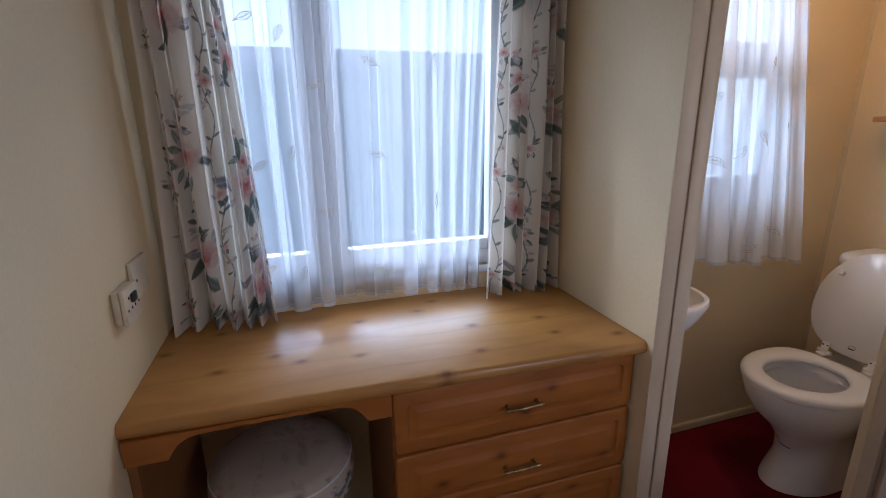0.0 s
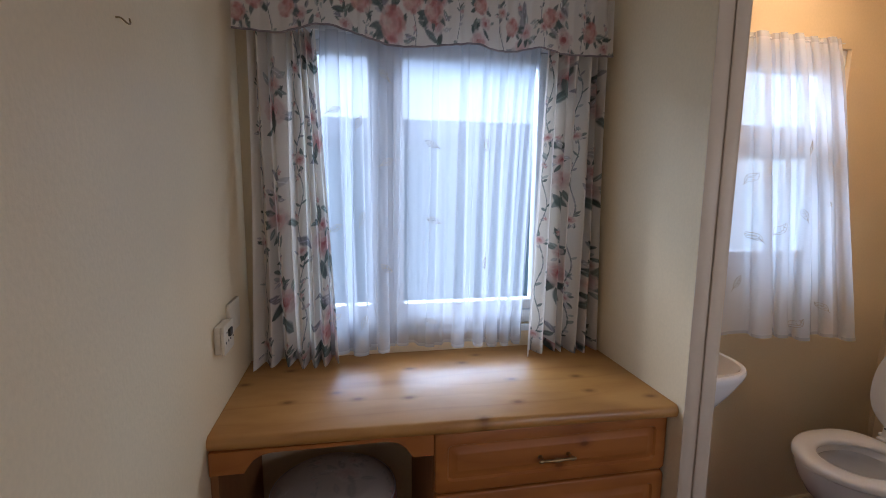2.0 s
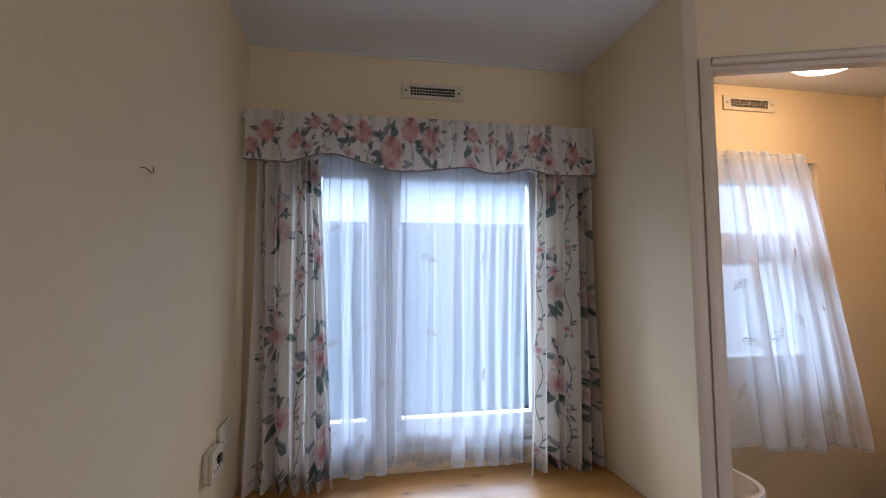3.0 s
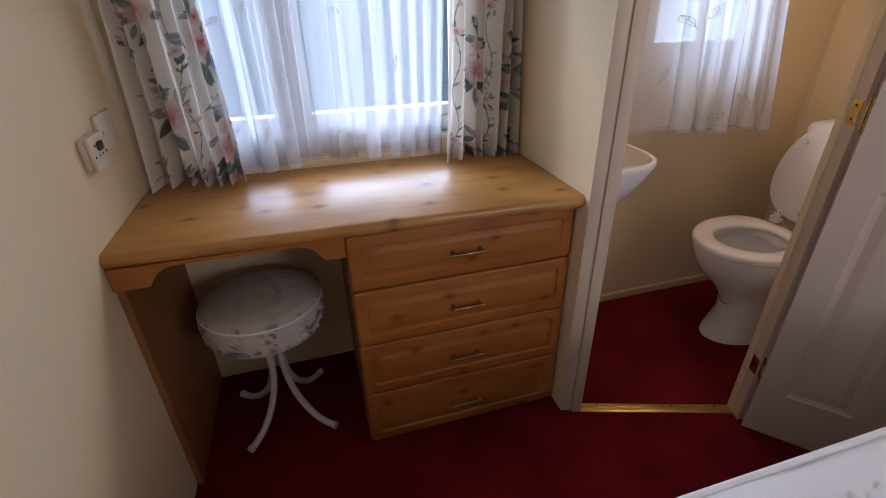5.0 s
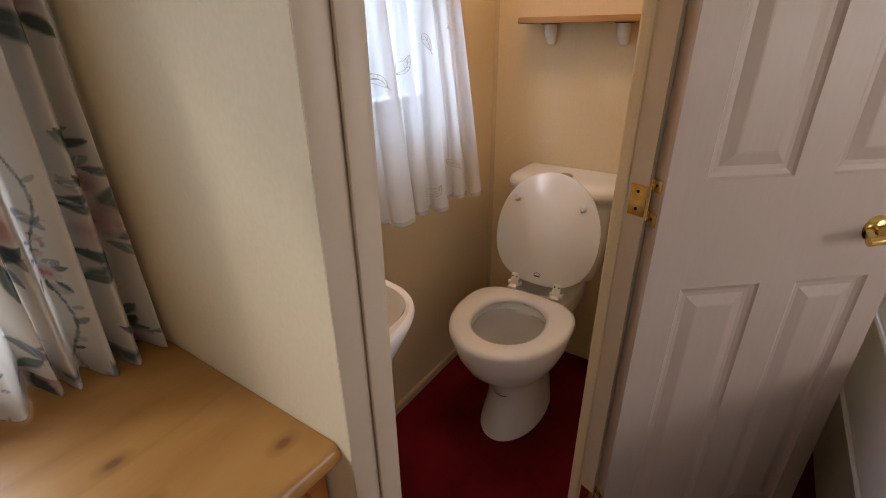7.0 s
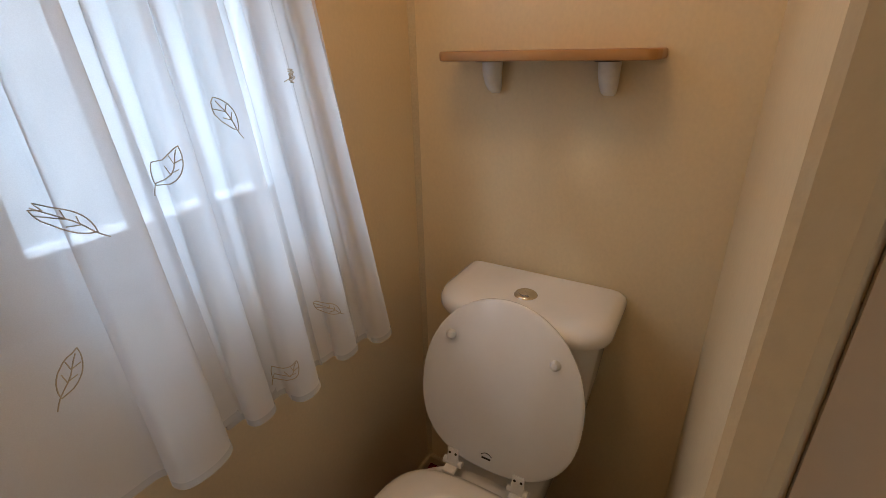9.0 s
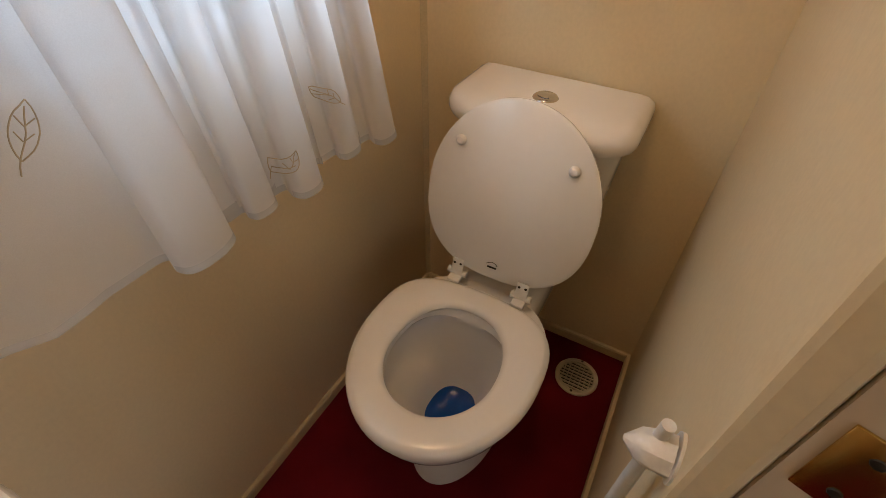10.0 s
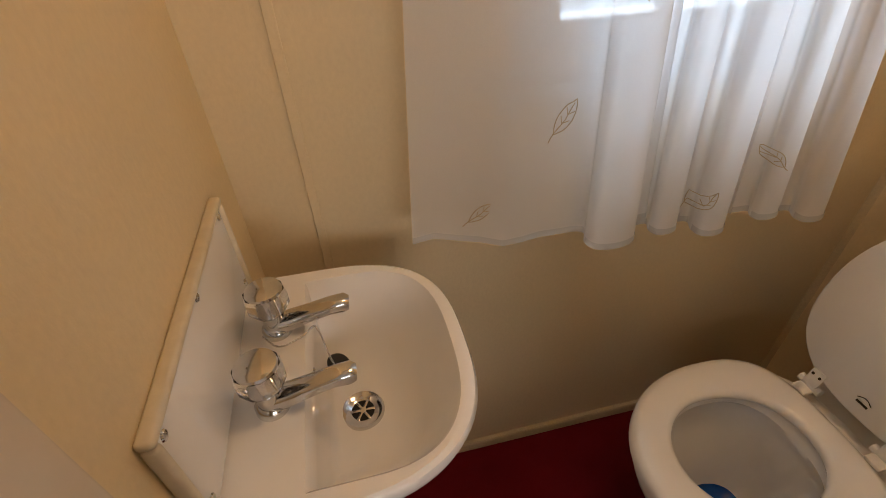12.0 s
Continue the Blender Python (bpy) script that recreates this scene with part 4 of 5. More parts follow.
def door():
    w, h, t = 0.500, 1.815, 0.034
    o = empty("door_1", Matrix.Translation((*HINGE, 0.006)) @ Matrix.Rotation(SWING, 4, "Z"), "white panelled toilet door standing wide open", "door")
    o["kind"] = "structure"
    panels = [(x0, x1, z0, z1) for x0, x1 in ((0.068, 0.222), (0.294, 0.444)) for z0, z1 in ((0.16, 0.79), (0.99, 1.42), (1.50, 1.68))]
    xs = sorted({0, w, *(p for q in panels for p in q[:2])})
    zs = sorted({0, h, *(p for q in panels for p in q[2:])})
    b = bmesh.new()

    def inside(x, z):
        return any(a < x < c and e < z < g for a, c, e, g in panels)
    for face_y in (-t, 0):
        s = -1 if face_y < 0 else 1
        for x0, x1 in zip(xs, xs[1:]):
            for z0, z1 in zip(zs, zs[1:]):
                if not inside((x0 + x1) / 2, (z0 + z1) / 2):
                    b.faces.new([b.verts.new(p) for p in ((x0, face_y, z0), (x1, face_y, z0), (x1, face_y, z1), (x0, face_y, z1))])
        for x0, x1, z0, z1 in panels:
            loops = []
            for inset, dep in ((0, 0), (0.004, 0.004), (0.012, 0.0075), (0.020, 0.008), (0.040, 0.002), (0.044, 0.0015)):
                loops.append([(x, face_y - s * dep, z) for x, z in ((x0 + inset, z0 + inset), (x1 - inset, z0 + inset), (x1 - inset, z1 - inset), (x0 + inset, z1 - inset))])
            rings(loops, close_first=False, bm=b)
    for a, c in (((0, 0), (w, 0)), ((w, 0), (w, h)), ((w, h), (0, h)), ((0, h), (0, 0))):
        b.faces.new([b.verts.new(p) for p in ((a[0], -t, a[1]), (c[0], -t, c[1]), (c[0], 0, c[1]), (a[0], 0, a[1]))])
    bmesh.ops.remove_doubles(b, verts=b.verts, dist=1e-5)
    part("leaf", b, WHITE_DOOR, o, "white moulded door leaf with six fields", smooth=False)
    for face, s in ((-t, -1), (0, 1)):
        hd = part("handle", turn(lathe([(0.0, 0.010), (0.016, 0.009), (0.023, 0.004), (0.025, 0.0)], 28), Matrix.Translation((0.416, face, 0.885)) @ Matrix.Rotation(radians(-90 * s), 4, "X")), BRASS, o, "polished brass lever handle")
        part("neck", tube([(0.416, face, 0.885), (0.416, face + s * 0.03, 0.885), (0.416, face + s * 0.046, 0.885)], [0.010, 0.009, 0.011], 14), BRASS, hd)
        part("lever", tube(curve([(0.432, face + s * 0.044, 0.885), (0.404, face + s * 0.047, 0.889), (0.378, face + s * 0.045, 0.884), (0.360, face + s * 0.042, 0.880)], 6), [0.009] * 8 + [0.008] * 11, 14), BRASS, hd)
    part("latch_plate", box(w, -t * 0.75, 0.84, w + 0.0015, -t * 0.25, 0.93), BRASS, o, smooth=False)
    for z in (0.212, 0.950, 1.60):
        hg = part("hinge", tube([(-0.003, 0.001, z - 0.036), (-0.003, 0.001, z + 0.036)], 0.0035, 10), BRASS, o, "brass butterfly hinge")
        for dz in (0.029, -0.029):
            part("leaf_plate", box(-0.0022, -0.026, z + dz - 0.011, -0.0002, -0.001, z + dz + 0.011, 0.0006), BRASS, hg)
            part("screw", lathe([(0, 0.0012), (0.0026, 0.0008), (0.003, 0)], 8), DARK_METAL, hg).matrix_local = pose(-0.0022, -0.014, z + dz, 0, -90, 0)
    return o


door()
for z in (0.218, 0.956, 1.606):
    plate = part("hinge_plate", box(0, 0, z - 0.027, 0.0018, 0.030, z + 0.027, 0.0006), BRASS, frame_1, "brass hinge plate with two screws")
    plate.location = (B.x - back.x * 0.036 - d.x * 0.002, B.y - back.y * 0.036 - d.y * 0.002, 0)
    plate.rotation_euler = (0, 0, math.atan2(d.y, d.x))
    for dz in (-0.015, 0.015):
        s = part("screw", lathe([(0, 0.0012), (0.0028, 0.0008), (0.0032, 0)], 8), DARK_METAL, plate)
        s.matrix_local = pose(0.0, 0.016, z + dz, 0, -90, 0)

# ---- bed ----


def bed():
    x0, x1, y0, y1, zt = 0.59, 2.30, -2.44, -1.160, 0.62
    base = empty("bed_base", pose(x0, y1, 0), "grey cloth divan base on short feet under the mattress", "bed base")
    part("divan", box(0.02, y0 - y1 + 0.03, 0.06, x1 - x0, -0.03, 0.38, 0.015), BED_BASE, base)
    for x in (0.12, x1 - x0 - 0.12):
        for y in (-0.12, y0 - y1 + 0.14):
            part("foot", lathe([(0.022, 0), (0.025, 0.01), (0.025, 0.062), (0.0, 0.062)], 16, centre=(x, y)), DARK_METAL, base)
    m = empty("mattress", pose(0, 0, 0), "bare white quilted mattress with corded edges", "mattress")
    w, l, r = x1 - x0, y1 - y0, 0.07

    def outline(inset, n=10):
        out = []
        for cx, cy, a0 in ((x1 - r, y1 - r, 0), (x0 + r, y1 - r, 90), (x0 + r, y0 + r, 180), (x1 - r, y0 + r, 270)):
            for k in range(n):
                a = radians(a0 + 90 * k / (n - 1))
                out.append((cx + (r - inset) * math.cos(a), cy + (r - inset) * math.sin(a)))
        return out
    prof = ((0.02, 0.382), (0.004, 0.39), (-0.003, 0.43), (-0.004, 0.50), (-0.001, 0.57), (0.004, 0.595), (0.012, 0.607))
    part("border", rings([[(x, y, z) for x, y in outline(i)] for i, z in prof], close_last=False), MATTRESS, m, "smooth white mattress border")
    for z, i in ((0.603, 0.002), (0.392, 0.000)):
        o = outline(i)
        part("piping", tube([(x, y, z) for x, y in o + o[:1]], 0.006, 8), PIPING, m)
    # quilted top: pillowed fields with dimples and sewn curves
    nx, ny = 520, 400

    def sewn(x, y):
        """Distance to the nearest of two families of waving seams that cross into leaf shapes."""
        best = 1.0
        for side in (-1, 1):
            wave = side * 0.085 * math.sin(x * 10.5)
            slope = 0.085 * 10.5 * math.cos(x * 10.5)
            gap = (y - wave) % 0.34
            best = min(best, min(gap, 0.34 - gap) / math.hypot(1, slope))
        return best

    def top(s, v):
        x, y = x0 + 0.008 + (w - 0.016) * s, y0 + 0.008 + (l - 0.016) * v
        edge = min(s * w, (1 - s) * w, v * l, (1 - v) * l)
        z = zt - 0.016 * math.exp(-edge / 0.03)
        sew = sewn(x, y)
        z -= 0.016 * math.exp(-(sew / 0.013) ** 2)
        u, t = x / 0.024, y / 0.024
        du, dt = u - round(u), (t + 0.5 * (round(u) % 2)) - round(t + 0.5 * (round(u) % 2))
        if edge > 0.055 and sew > 0.016:
            z -= 0.0095 * math.exp(-(du * du + dt * dt) / 0.05)
        return (x, y, z + 0.003 * noise.noise((x * 6, y * 6, 0)))
    sheet("quilted_top", MATTRESS, nx, ny, top, m, "quilted dimpled mattress top")
    hb = empty("headboard", pose(2.325, -1.13, 0), "dark brown padded headboard with rounded corners", "headboard")
    b = bmesh.new()
    outline2 = []
    for cy, cz, a0 in ((-0.08, 0.86, 0), (-1.26, 0.86, 90)):
        for k in range(8):
            a = radians(a0 + 90 * k / 7)
            outline2.append((cy + 0.08 * math.cos(a), cz + 0.08 * math.sin(a)))
    outline2 += [(-1.34, 0.2), (0, 0.2)]
    rings([[(x, y * k - (1 - k) * 0.68, 0.5 + (z - 0.5) * k) for y, z in outline2] for x, k in ((0.05, 1.0), (0.01, 1.0), (0.0, 0.985))], bm=b)
    part("panel", b, HEADBOARD, hb)
    for y in (-0.3, -1.06):
        part("strut", box(0.05, y - 0.03, 0.0, 0.07, y + 0.03, 0.6, 0.003), HEADBOARD, hb)


bed()

# ---- toilet ----
TY = -0.340


def toilet():
    t = empty("toilet", pose(2.012, TY, 0), "white close-coupled toilet with its lid raised", "toilet")
    X = -2.0
    # pan: foot, waist, bowl, rim, then down the inside
    outer = [(0.0, 2.00, 0.178, 0.17, 0.102), (0.02, 2.00, 0.172, 0.17, 0.100), (0.10, 2.00, 0.128, 0.17, 0.086), (0.17, 1.99, 0.125, 0.17, 0.088), (0.23, 1.97, 0.150, 0.18, 0.110), (0.29, 1.94, 0.185, 0.20, 0.145), (0.34, 1.93, 0.205, 0.20, 0.165), (0.385, 1.925, 0.215, 0.20, 0.174), (0.400, 1.925, 0.214, 0.20, 0.173), (0.405, 1.925, 0.206, 0.19, 0.166)]
    inner = [(0.404, 1.905, 0.140, 0.125, 0.122), (0.385, 1.905, 0.130, 0.115, 0.112), (0.365, 1.905, 0.145, 0.12, 0.124), (0.345, 1.905, 0.147, 0.12, 0.124), (0.30, 1.905, 0.125, 0.115, 0.106), (0.25, 1.915, 0.095, 0.105, 0.082), (0.19, 1.925, 0.070, 0.085, 0.062), (0.13, 1.925, 0.052, 0.065, 0.046), (0.11, 1.925, 0.03, 0.04, 0.03)]
    loops = [egg(c + X, 0, f, b, h, z, 56, 2.6) for z, c, f, b, h in outer + inner]
    part("pan", rings(loops), CERAMIC, t, "white ceramic pan")
    part("water", rings([egg(1.925 + X, 0, 0.058, 0.074, 0.053, 0.150, 40), egg(1.925 + X, 0, 0.060, 0.076, 0.055, 0.155, 40)]), BLUE_WATER, t, "bright blue rinse water")
    # shelf under the cistern and trap side
    part("shelf", turn(box(2.06 + X, -0.105, 0.30, 2.335 + X, 0.105, 0.404, 0.022, 3), Matrix.Identity(4)), CERAMIC, t)
    b = tube(curve([(2.10 + X, 0, 0.20), (2.18 + X, 0, 0.27), (2.26 + X, 0, 0.24), (2.33 + X, 0, 0.18), (2.39 + X, 0, 0.17)], 5), [0.085] * 6 + [0.075] * 5 + [0.055] * 5 + [0.052] * 5, 20)
    part("trap", b, CERAMIC, t)
    part("waste_collar", tube([(2.33 + X, 0, 0.18), (2.385 + X, 0, 0.175)], 0.062, 20), WHITE_PLASTIC, t)
    for s in (-1, 1):
        part("fixing_cap", lathe([(0, 0.012), (0.007, 0.010), (0.009, 0)], 12, centre=(2.06 + X, s * 0.105)), DARK_METAL, t)
    # seat ring
    oc, ic = (1.920, 0.218, 0.160, 0.181), (1.893, 0.118, 0.130, 0.105)
    sl = []
    for k, z in ((0, 0.408), (0.0, 0.418), (0.004, 0.426), (0.014, 0.430)):
        sl.append(egg(oc[0] + X, 0, oc[1] - k, oc[2] - k, oc[3] - k, z, 64, 3.0))
    for k, z in ((0.012, 0.429), (0.003, 0.424), (0.0, 0.416), (0.003, 0.408)):
        sl.append(egg(ic[0] + X, 0, ic[1] + k, ic[2] + k, ic[3] + k, z, 64, 2.2))
    sl.append(sl[0])
    b = rings(sl, False, False)
    bmesh.ops.remove_doubles(b, verts=b.verts, dist=1e-5)
    part("seat", b, SEAT_PLASTIC, t, "white seat ring with a wide hole")
    # lid, leaning back on the cistern
    lid_m = Matrix.Translation((2.108 + X, 0, 0.436)) @ Matrix.Rotation(radians(104), 4, "Y")
    ll = [egg(-0.185, -0.003, 0.198 - k, 0.172 - k, 0.173 - k, z, 64, 2.5) for k, z in ((0.010, 0.0), (0.003, -0.003), (0.0, -0.008), (0.0, -0.013), (0.006, -0.018))]
    lid = part("lid", turn(rings(ll), lid_m), SEAT_PLASTIC, t, "raised oval white lid")
    for s in (-1, 1):
        part("buffer", turn(lathe([(0.0, 0.011), (0.006, 0.010), (0.010, 0.005), (0.010, 0.0)], 16, centre=(0, 0)), lid_m @ Matrix.Translation((-0.286, s * 0.110, -0.018)) @ Matrix.Rotation(math.pi, 4, "X")), WHITE_PLASTIC, lid, "round white buffer")
        hg = part("hinge", tube([(2.094 + X, s * 0.074 - 0.022, 0.438), (2.094 + X, s * 0.074 + 0.022, 0.438)], 0.008, 14), WHITE_PLASTIC, t, "white plastic hinge")
        part("hinge_foot", box(2.068 + X, s * 0.074 - 0.014, 0.428, 2.10 + X, s * 0.074 + 0.014, 0.436, 0.003), WHITE_PLASTIC, hg)
        part("hinge_tab", turn(box(-0.035, s * 0.074 - 0.013, -0.022, 0.0, s * 0.074 + 0.013, -0.018, 0.0015), lid_m), WHITE_PLASTIC, hg)
        for q in (-1, 1):
            part("screw", turn(lathe([(0, 0.001), (0.0028, 0.0008), (0.003, 0)], 8), lid_m @ Matrix.Translation((-0.024, s * 0.074 + q * 0.007, -0.022)) @ Matrix.Rotation(math.pi, 4, "X")), DARK_METAL, hg)
    part("maker_mark", turn(tube([(-0.048 - 0.006 * math.sin(math.pi * k / 8), -0.012 + 0.024 * k / 8, -0.0183) for k in range(9)], 0.0009, 5), lid_m), DARK_METAL, lid, "small dark maker's mark")
    part("maker_mark", turn(box(-0.044, -0.010, -0.0188, -0.040, 0.010, -0.0178), lid_m), DARK_METAL, lid)
    # cistern
    def tank(front, half, z, back=2.395, r=0.085):
        pts = [(back + X, -half, z)]
        for s in (-1, 1):
            for k in range(9):
                a = math.pi / 2 * k / 8
                c, q = (math.sin(a), math.cos(a)) if s < 0 else (math.cos(a), math.sin(a))
                pts.append((front + r * 0.75 - r * 0.75 * c + X - 0.008 * (1 - q), s * (half - r + r * q), z))
        return pts + [(back + X, half, z)]
    cis = part("cistern", rings([tank(2.262, 0.125, 0.405), tank(2.252, 0.135, 0.43), tank(2.234, 0.150, 0.55), tank(2.230, 0.160, 0.66), tank(2.224, 0.168, 0.731)]), CERAMIC, t, "tapering white ceramic cistern")
    ld = [tank(2.224, 0.171, 0.724), tank(2.206, 0.186, 0.728), tank(2.202, 0.189, 0.738), tank(2.203, 0.189, 0.752), tank(2.210, 0.184, 0.765), tank(2.228, 0.170, 0.773), tank(2.238, 0.155, 0.775)]
    part("cistern_lid", rings(ld), CERAMIC, cis, "domed white cistern lid")
    btn = part("flush_button", lathe([(0, 0.780), (0.020, 0.7795), (0.0225, 0.778), (0.0245, 0.776), (0.026, 0.773)], 28, centre=(2.288 + X, 0)), CHROME, cis, "round chrome dual flush button")
    part("button_split", turn(box(-0.018, -0.001, 0.7795, 0.018, 0.001, 0.7806), Matrix.Translation((2.288 + X, 0, 0)) @ Matrix.Rotation(radians(35), 4, "Z")), DARK_METAL, btn, smooth=False)
    part("button_half", turn(rings([[(r * math.cos(a), r * math.sin(a), z) for a in [math.pi * k / 12 for k in range(13)]] for r, z in ((0.016, 0.779), (0.016, 0.7815), (0.013, 0.782))]), Matrix.Translation((2.288 + X, 0, 0)) @ Matrix.Rotation(radians(35), 4, "Z")), CHROME, btn)
    return t


toilet()

# ---- basin ----


def basin():
    zt = 0.778
    cy, x0 = -0.261, PX1 + 0.001
    t = empty("wash_basin", pose(x0, cy, zt), "small white ceramic wash basin on the wall", "basin")

    def dee(depth, half, z, back=0.0, shift=0.0, n=40, sq=2.8):
        pts = []
        for k in range(n + 1):
            a = -math.pi / 2 + math.pi * k / n
            c, s = math.cos(a), math.sin(a)
            pts.append((back + depth * 0.32 + (depth * 0.68) * abs(c) ** (2 / sq), half * math.copysign(abs(s) ** (2 / sq), s) + shift, z))
        return [(back, -half + shift, z)] + pts + [(back, half + shift, z)]
    n = 40
    out = [dee(0.13, 0.075, -0.16), dee(0.195, 0.122, -0.12), dee(0.236, 0.153, -0.06), dee(0.264, 0.167, -0.02), dee(0.268, 0.169, -0.008), dee(0.265, 0.167, 0.0), dee(0.258, 0.163, 0.003)]
    ins = [dee(0.171, 0.145, 0.001, 0.078), dee(0.165, 0.140, -0.006, 0.081), dee(0.150, 0.128, -0.04, 0.082), dee(0.120, 0.098, -0.09, 0.088), dee(0.090, 0.070, -0.118, 0.098), dee(0.05, 0.035, -0.126, 0.112)]
    part("bowl", rings(out + ins), CERAMIC, t, "white D-shaped ceramic bowl")
    dx, dy = 0.128, 0.010
    dr = part("waste", lathe([(0.0, -0.1265), (0.014, -0.1262), (0.0185, -0.1225), (0.0270, -0.1200), (0.0290, -0.123), (0.029, -0.129), (0.0, -0.129)], 28, centre=(dx, dy)), CHROME, t, "chrome basin waste with a star grid")
    part("waste_hole", lathe([(0.0, -0.1252), (0.0165, -0.1250), (0.0165, -0.126)], 24, centre=(dx, dy)), DARK, dr)
    for k in range(6):
        part("spoke", turn(box(0.003, -0.0018, -0.1250, 0.016, 0.0018, -0.1238, 0.0004), Matrix.Translation((dx, dy, 0)) @ Matrix.Rotation(k * math.pi / 3, 4, "Z")), CHROME, dr)
    part("hub", lathe([(0, -0.1232), (0.0045, -0.1235), (0.0045, -0.125)], 12, centre=(dx, dy)), CHROME, dr)
    part("overflow", tube([(0.081, 0.012, -0.035), (0.0785, 0.012, -0.034)], 0.010, 16), CHROME, t)

    for y, aim in ((0.062, -2), (-0.046, 0)):
        tap = part("tap", lathe([(0.018, 0.002), (0.0175, 0.010), (0.0135, 0.014), (0.0125, 0.036), (0.0, 0.036)], 24, centre=(0.046, y)), CHROME, t, "chrome pillar tap with a clear acrylic head")
        hd = part("tap_head", lathe([(0.011, 0.036), (0.0195, 0.039), (0.0245, 0.047), (0.0250, 0.061), (0.0230, 0.069), (0.0, 0.070)], 10, centre=(0.046, y)), ACRYLIC, tap, "faceted clear acrylic head")
        part("head_core", lathe([(0.009, 0.036), (0.009, 0.068), (0, 0.0685)], 14, centre=(0.046, y)), CHROME, hd)
        part("cap", lathe([(0.0, 0.0745), (0.016, 0.0742), (0.0205, 0.0725), (0.0215, 0.0695)], 26, centre=(0.046, y)), CHROME, hd, "round chrome cap")
        m = Matrix.Translation((0.046, y, 0)) @ Matrix.Rotation(radians(aim), 4, "Z")
        loops = []
        for x, z, hw, hh in ((0.0, 0.013, 0.013, 0.012), (0.02, 0.018, 0.013, 0.011), (0.045, 0.025, 0.012, 0.0095), (0.068, 0.031, 0.0115, 0.009), (0.085, 0.032, 0.0112, 0.0105), (0.091, 0.031, 0.008, 0.008)):
            loops.append([m @ Vector((x + 0.15 * hh * math.sin(a), hw * math.copysign(abs(math.cos(a)) ** 0.7, math.cos(a)), z + hh * math.copysign(abs(math.sin(a)) ** 0.7, math.sin(a)))) for a in [2 * math.pi * k / 18 for k in range(18)]])
        part("spout", rings(loops), CHROME, tap)
    # ball chain looped round a tap
    pts = curve([(0.032, 0.044, 0.014), (0.050, 0.030, 0.008), (0.075, 0.036, 0.010), (0.090, 0.046, 0.014), (0.096, 0.040, 0.012), (0.098, 0.042, -0.010), (0.099, 0.046, -0.040), (0.101, 0.052, -0.068)], 8)
    b = bmesh.new()
    for p in pts:
        bmesh.ops.create_icosphere(b, subdivisions=1, radius=0.0016, matrix=Matrix.Translation(p))
    part("plug_chain", b, CHROME, t, "ball chain for the plug")
    part("plug", turn(lathe([(0.0, 0.009), (0.0135, 0.009), (0.0160, 0.006), (0.0145, 0.0), (0.0, 0.0)], 24), Matrix.Translation((0.1045, 0.057, -0.080)) @ Matrix.Rotation(radians(25), 4, "Y")), RUBBER, t, "black rubber plug on its chain")
    return t


basin()
sb = empty("splashback", pose(PX1, -0.267, 0.790), "white tile splashback with a cream edge and screws", "splashback")
part("panel", box(0, -0.150, 0.0, 0.009, 0.150, 0.130, 0.002), CERAMIC, sb, "glossy white panel")
for a in ((-0.157, 0.129, 0.157, 0.138), (-0.157, 0.0, -0.148, 0.1285), (0.148, 0.0, 0.157, 0.1285)):
    part("edge_trim", box(0, a[0], a[1], 0.014, a[2], a[3], 0.004, 3), CREAM_PLASTIC, sb)
for y, z in ((0.138, 0.120), (0.0, 0.122), (-0.138, 0.118), (-0.138, 0.018), (0.138, 0.018)):
    part("screw", lathe([(0, 0.0022), (0.004, 0.0015), (0.005, 0)], 12), CHROME, sb).matrix_local = pose(0.009, y, z, 0, 90, 0)

# ---- shelf, floor vent, brush, lamp ----
sh = empty("wall_shelf", pose(EAST, -0.325, 1.235), "small varnished wooden shelf on two white brackets", "shelf")
plan = [(0, -0.205), (-0.075, -0.205), (-0.092, -0.200), (-0.103, -0.188), (-0.107, -0.170), (-0.107, 0.170), (-0.103, 0.188), (-0.092, 0.200), (-0.075, 0.205), (0, 0.205)]
part("board", prism(plan, 0.0, 0.018, 0.004), SHELF_WOOD, sh, "rounded pine board")
for y in (-0.115, 0.115):
    br = part("bracket", rings([[(x0 - r * (0.5 + 0.5 * math.cos(k * math.pi / 8)), y + hw * math.sin(k * math.pi / 8), z) for k in range(16)] for x0, r, hw, z in ((0, 0.050, 0.020, -0.002), (0, 0.048, 0.019, -0.025), (0, 0.034, 0.017, -0.046), (0, 0.020, 0.014, -0.058), (0, 0.010, 0.009, -0.064))]), WHITE_PLASTIC, sh, "white plastic bracket")
    part("bracket_top", box(-0.056, y - 0.021, -0.003, 0, y + 0.021, 0.0, 0.001), DARK_METAL, br)

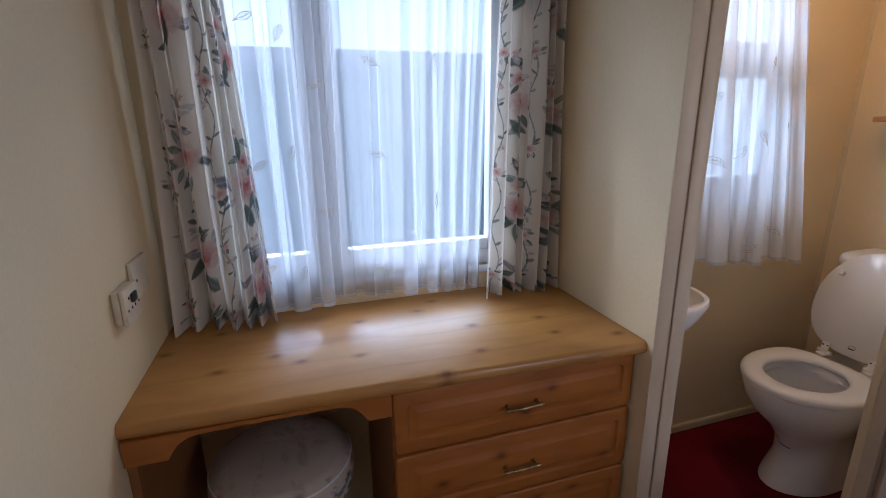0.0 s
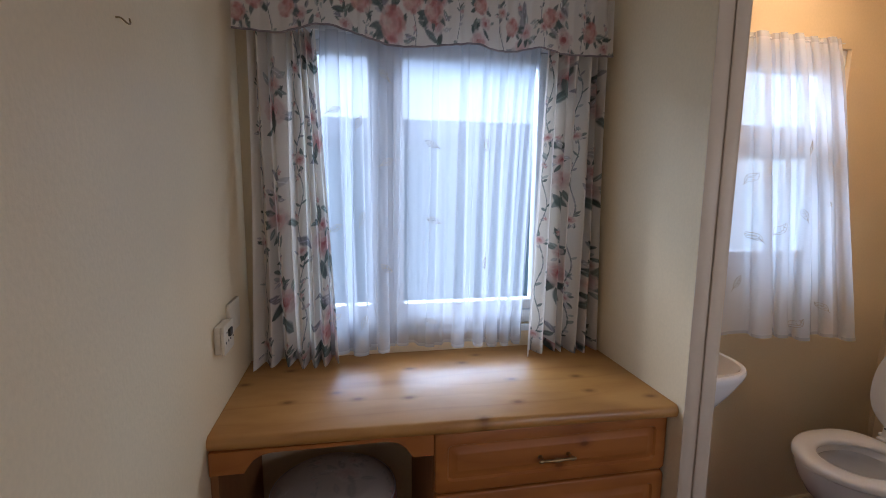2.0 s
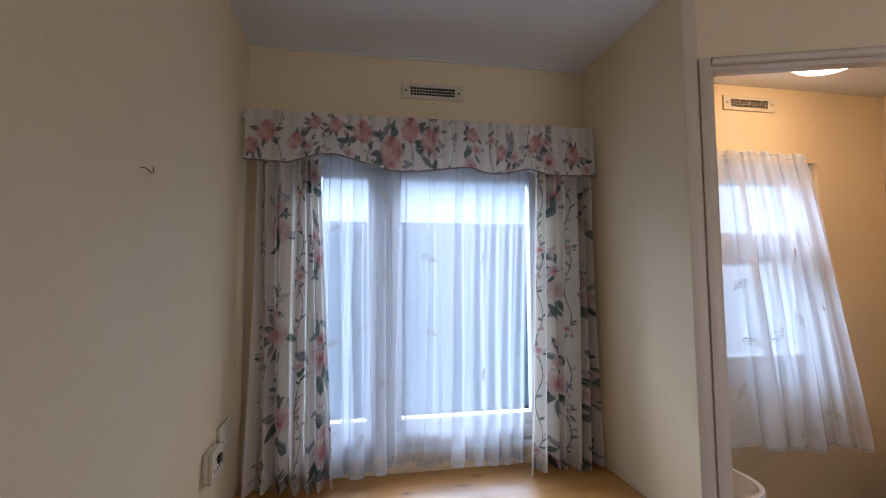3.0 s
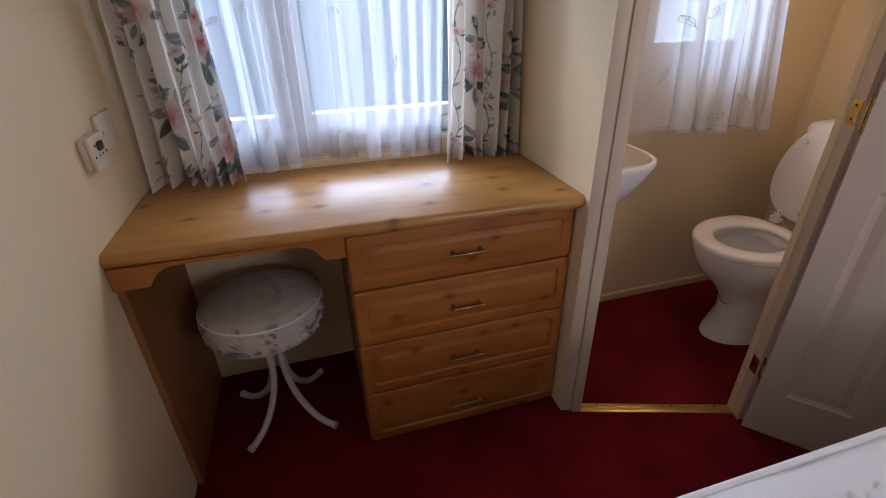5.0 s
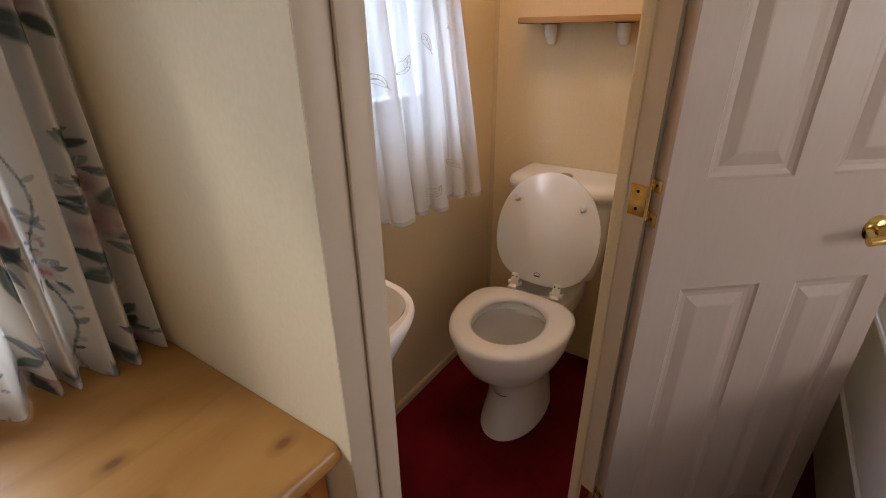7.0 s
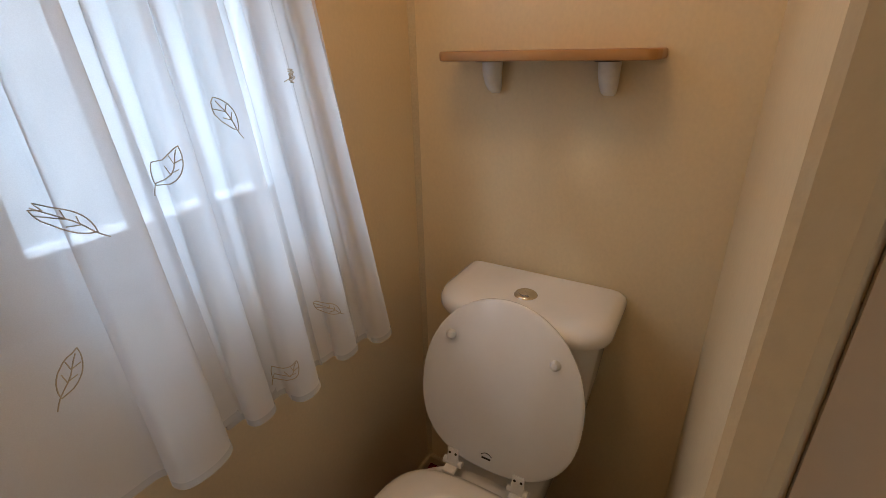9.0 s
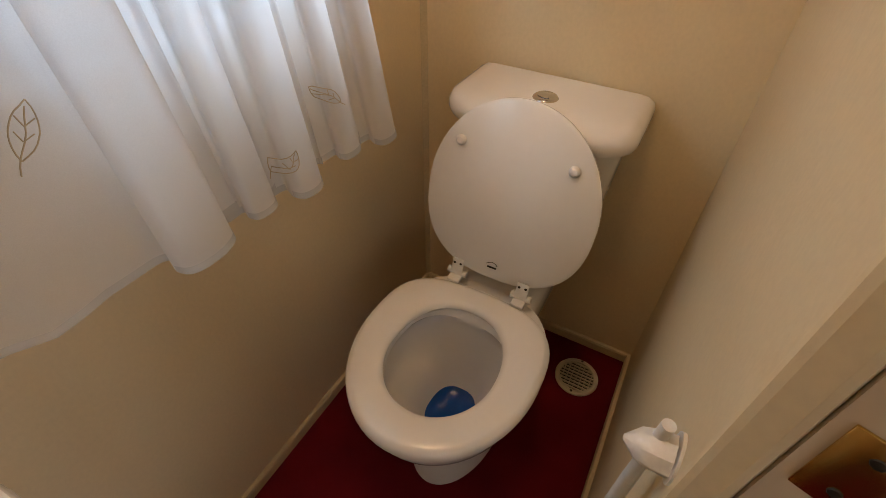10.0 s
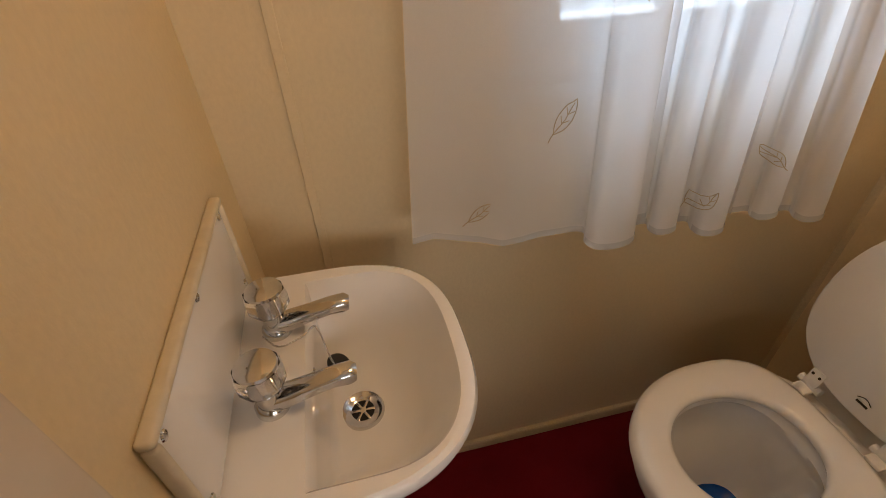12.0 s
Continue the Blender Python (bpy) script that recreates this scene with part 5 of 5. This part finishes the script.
fv = empty("floor_vent", pose(2.286, -0.567, 0) @ Matrix.Scale(1.15, 4), "round cream floor ventilator with a grid", "vent")
b = lathe([(0.041, 0.001), (0.052, 0.001), (0.052, 0.006), (0.048, 0.009), (0.041, 0.008), (0.041, 0.001)], 40)
part("ring", b, CREAM_PLASTIC, fv)
part("backing", lathe([(0.0, 0.0015), (0.042, 0.0015), (0.042, 0.0005)], 30), DARK, fv)
for k in range(-4, 5):
    half = math.sqrt(max(0, 0.041 ** 2 - (k * 0.0088) ** 2))
    part("bar", box(k * 0.0088 - 0.0016, -half, 0.004, k * 0.0088 + 0.0016, half, 0.0075), CREAM_PLASTIC, fv, smooth=False)
for k in range(-3, 4):
    half = math.sqrt(0.041 ** 2 - (k * 0.011) ** 2)
    part("cross_bar", box(-half, k * 0.011 - 0.001, 0.0035, half, k * 0.011 + 0.001, 0.0065), CREAM_PLASTIC, fv, smooth=False)
for s in (-1, 1):
    part("screw", lathe([(0, 0.0098), (0.003, 0.0092), (0.003, 0.008)], 8, centre=(s * 0.0465, 0)), DARK_METAL, fv)

br = empty("toilet_brush", pose(1.732, -0.679, 0.722) @ Matrix.Scale(0.66, 4), "white toilet brush hanging in its wall holder", "toilet brush")
part("wall_mount", tube([(0, 0.0, 0.02), (0, 0.006, 0.02)], 0.038, 24), WHITE_PLASTIC, br)
part("holder_cup", tube([(0, 0.006, 0.02), (0, 0.030, 0.018), (0, 0.052, 0.016), (0, 0.072, 0.014)], [0.031, 0.030, 0.024, 0.004], 8), WHITE_PLASTIC, br, "faceted white cap")
part("handle", tube([(0.008, 0.030, 0.075), (0.008, 0.032, 0.02), (0.006, 0.034, -0.10), (0.0, 0.036, -0.28)], [0.010, 0.010, 0.012, 0.013], 14), WHITE_PLASTIC, br)
part("brush_head", tube([(0.0, 0.036, -0.28), (0, 0.037, -0.30), (0, 0.038, -0.38), (0, 0.038, -0.40)], [0.015, 0.034, 0.036, 0.02], 16), WHITE_PLASTIC, br)

lamp = empty("ceiling_lamp", pose(1.77, -0.33, CEIL), "round glowing warm ceiling lamp", "lamp")
part("dome", lathe([(0.0, -0.088), (0.05, -0.083), (0.09, -0.068), (0.118, -0.044), (0.130, -0.014)], 40), lamp_mat, lamp, "lit frosted glass dome")
part("base_ring", lathe([(0.126, -0.016), (0.140, -0.014), (0.142, 0.0), (0.0, 0.0)], 40), WHITE_METAL, lamp)
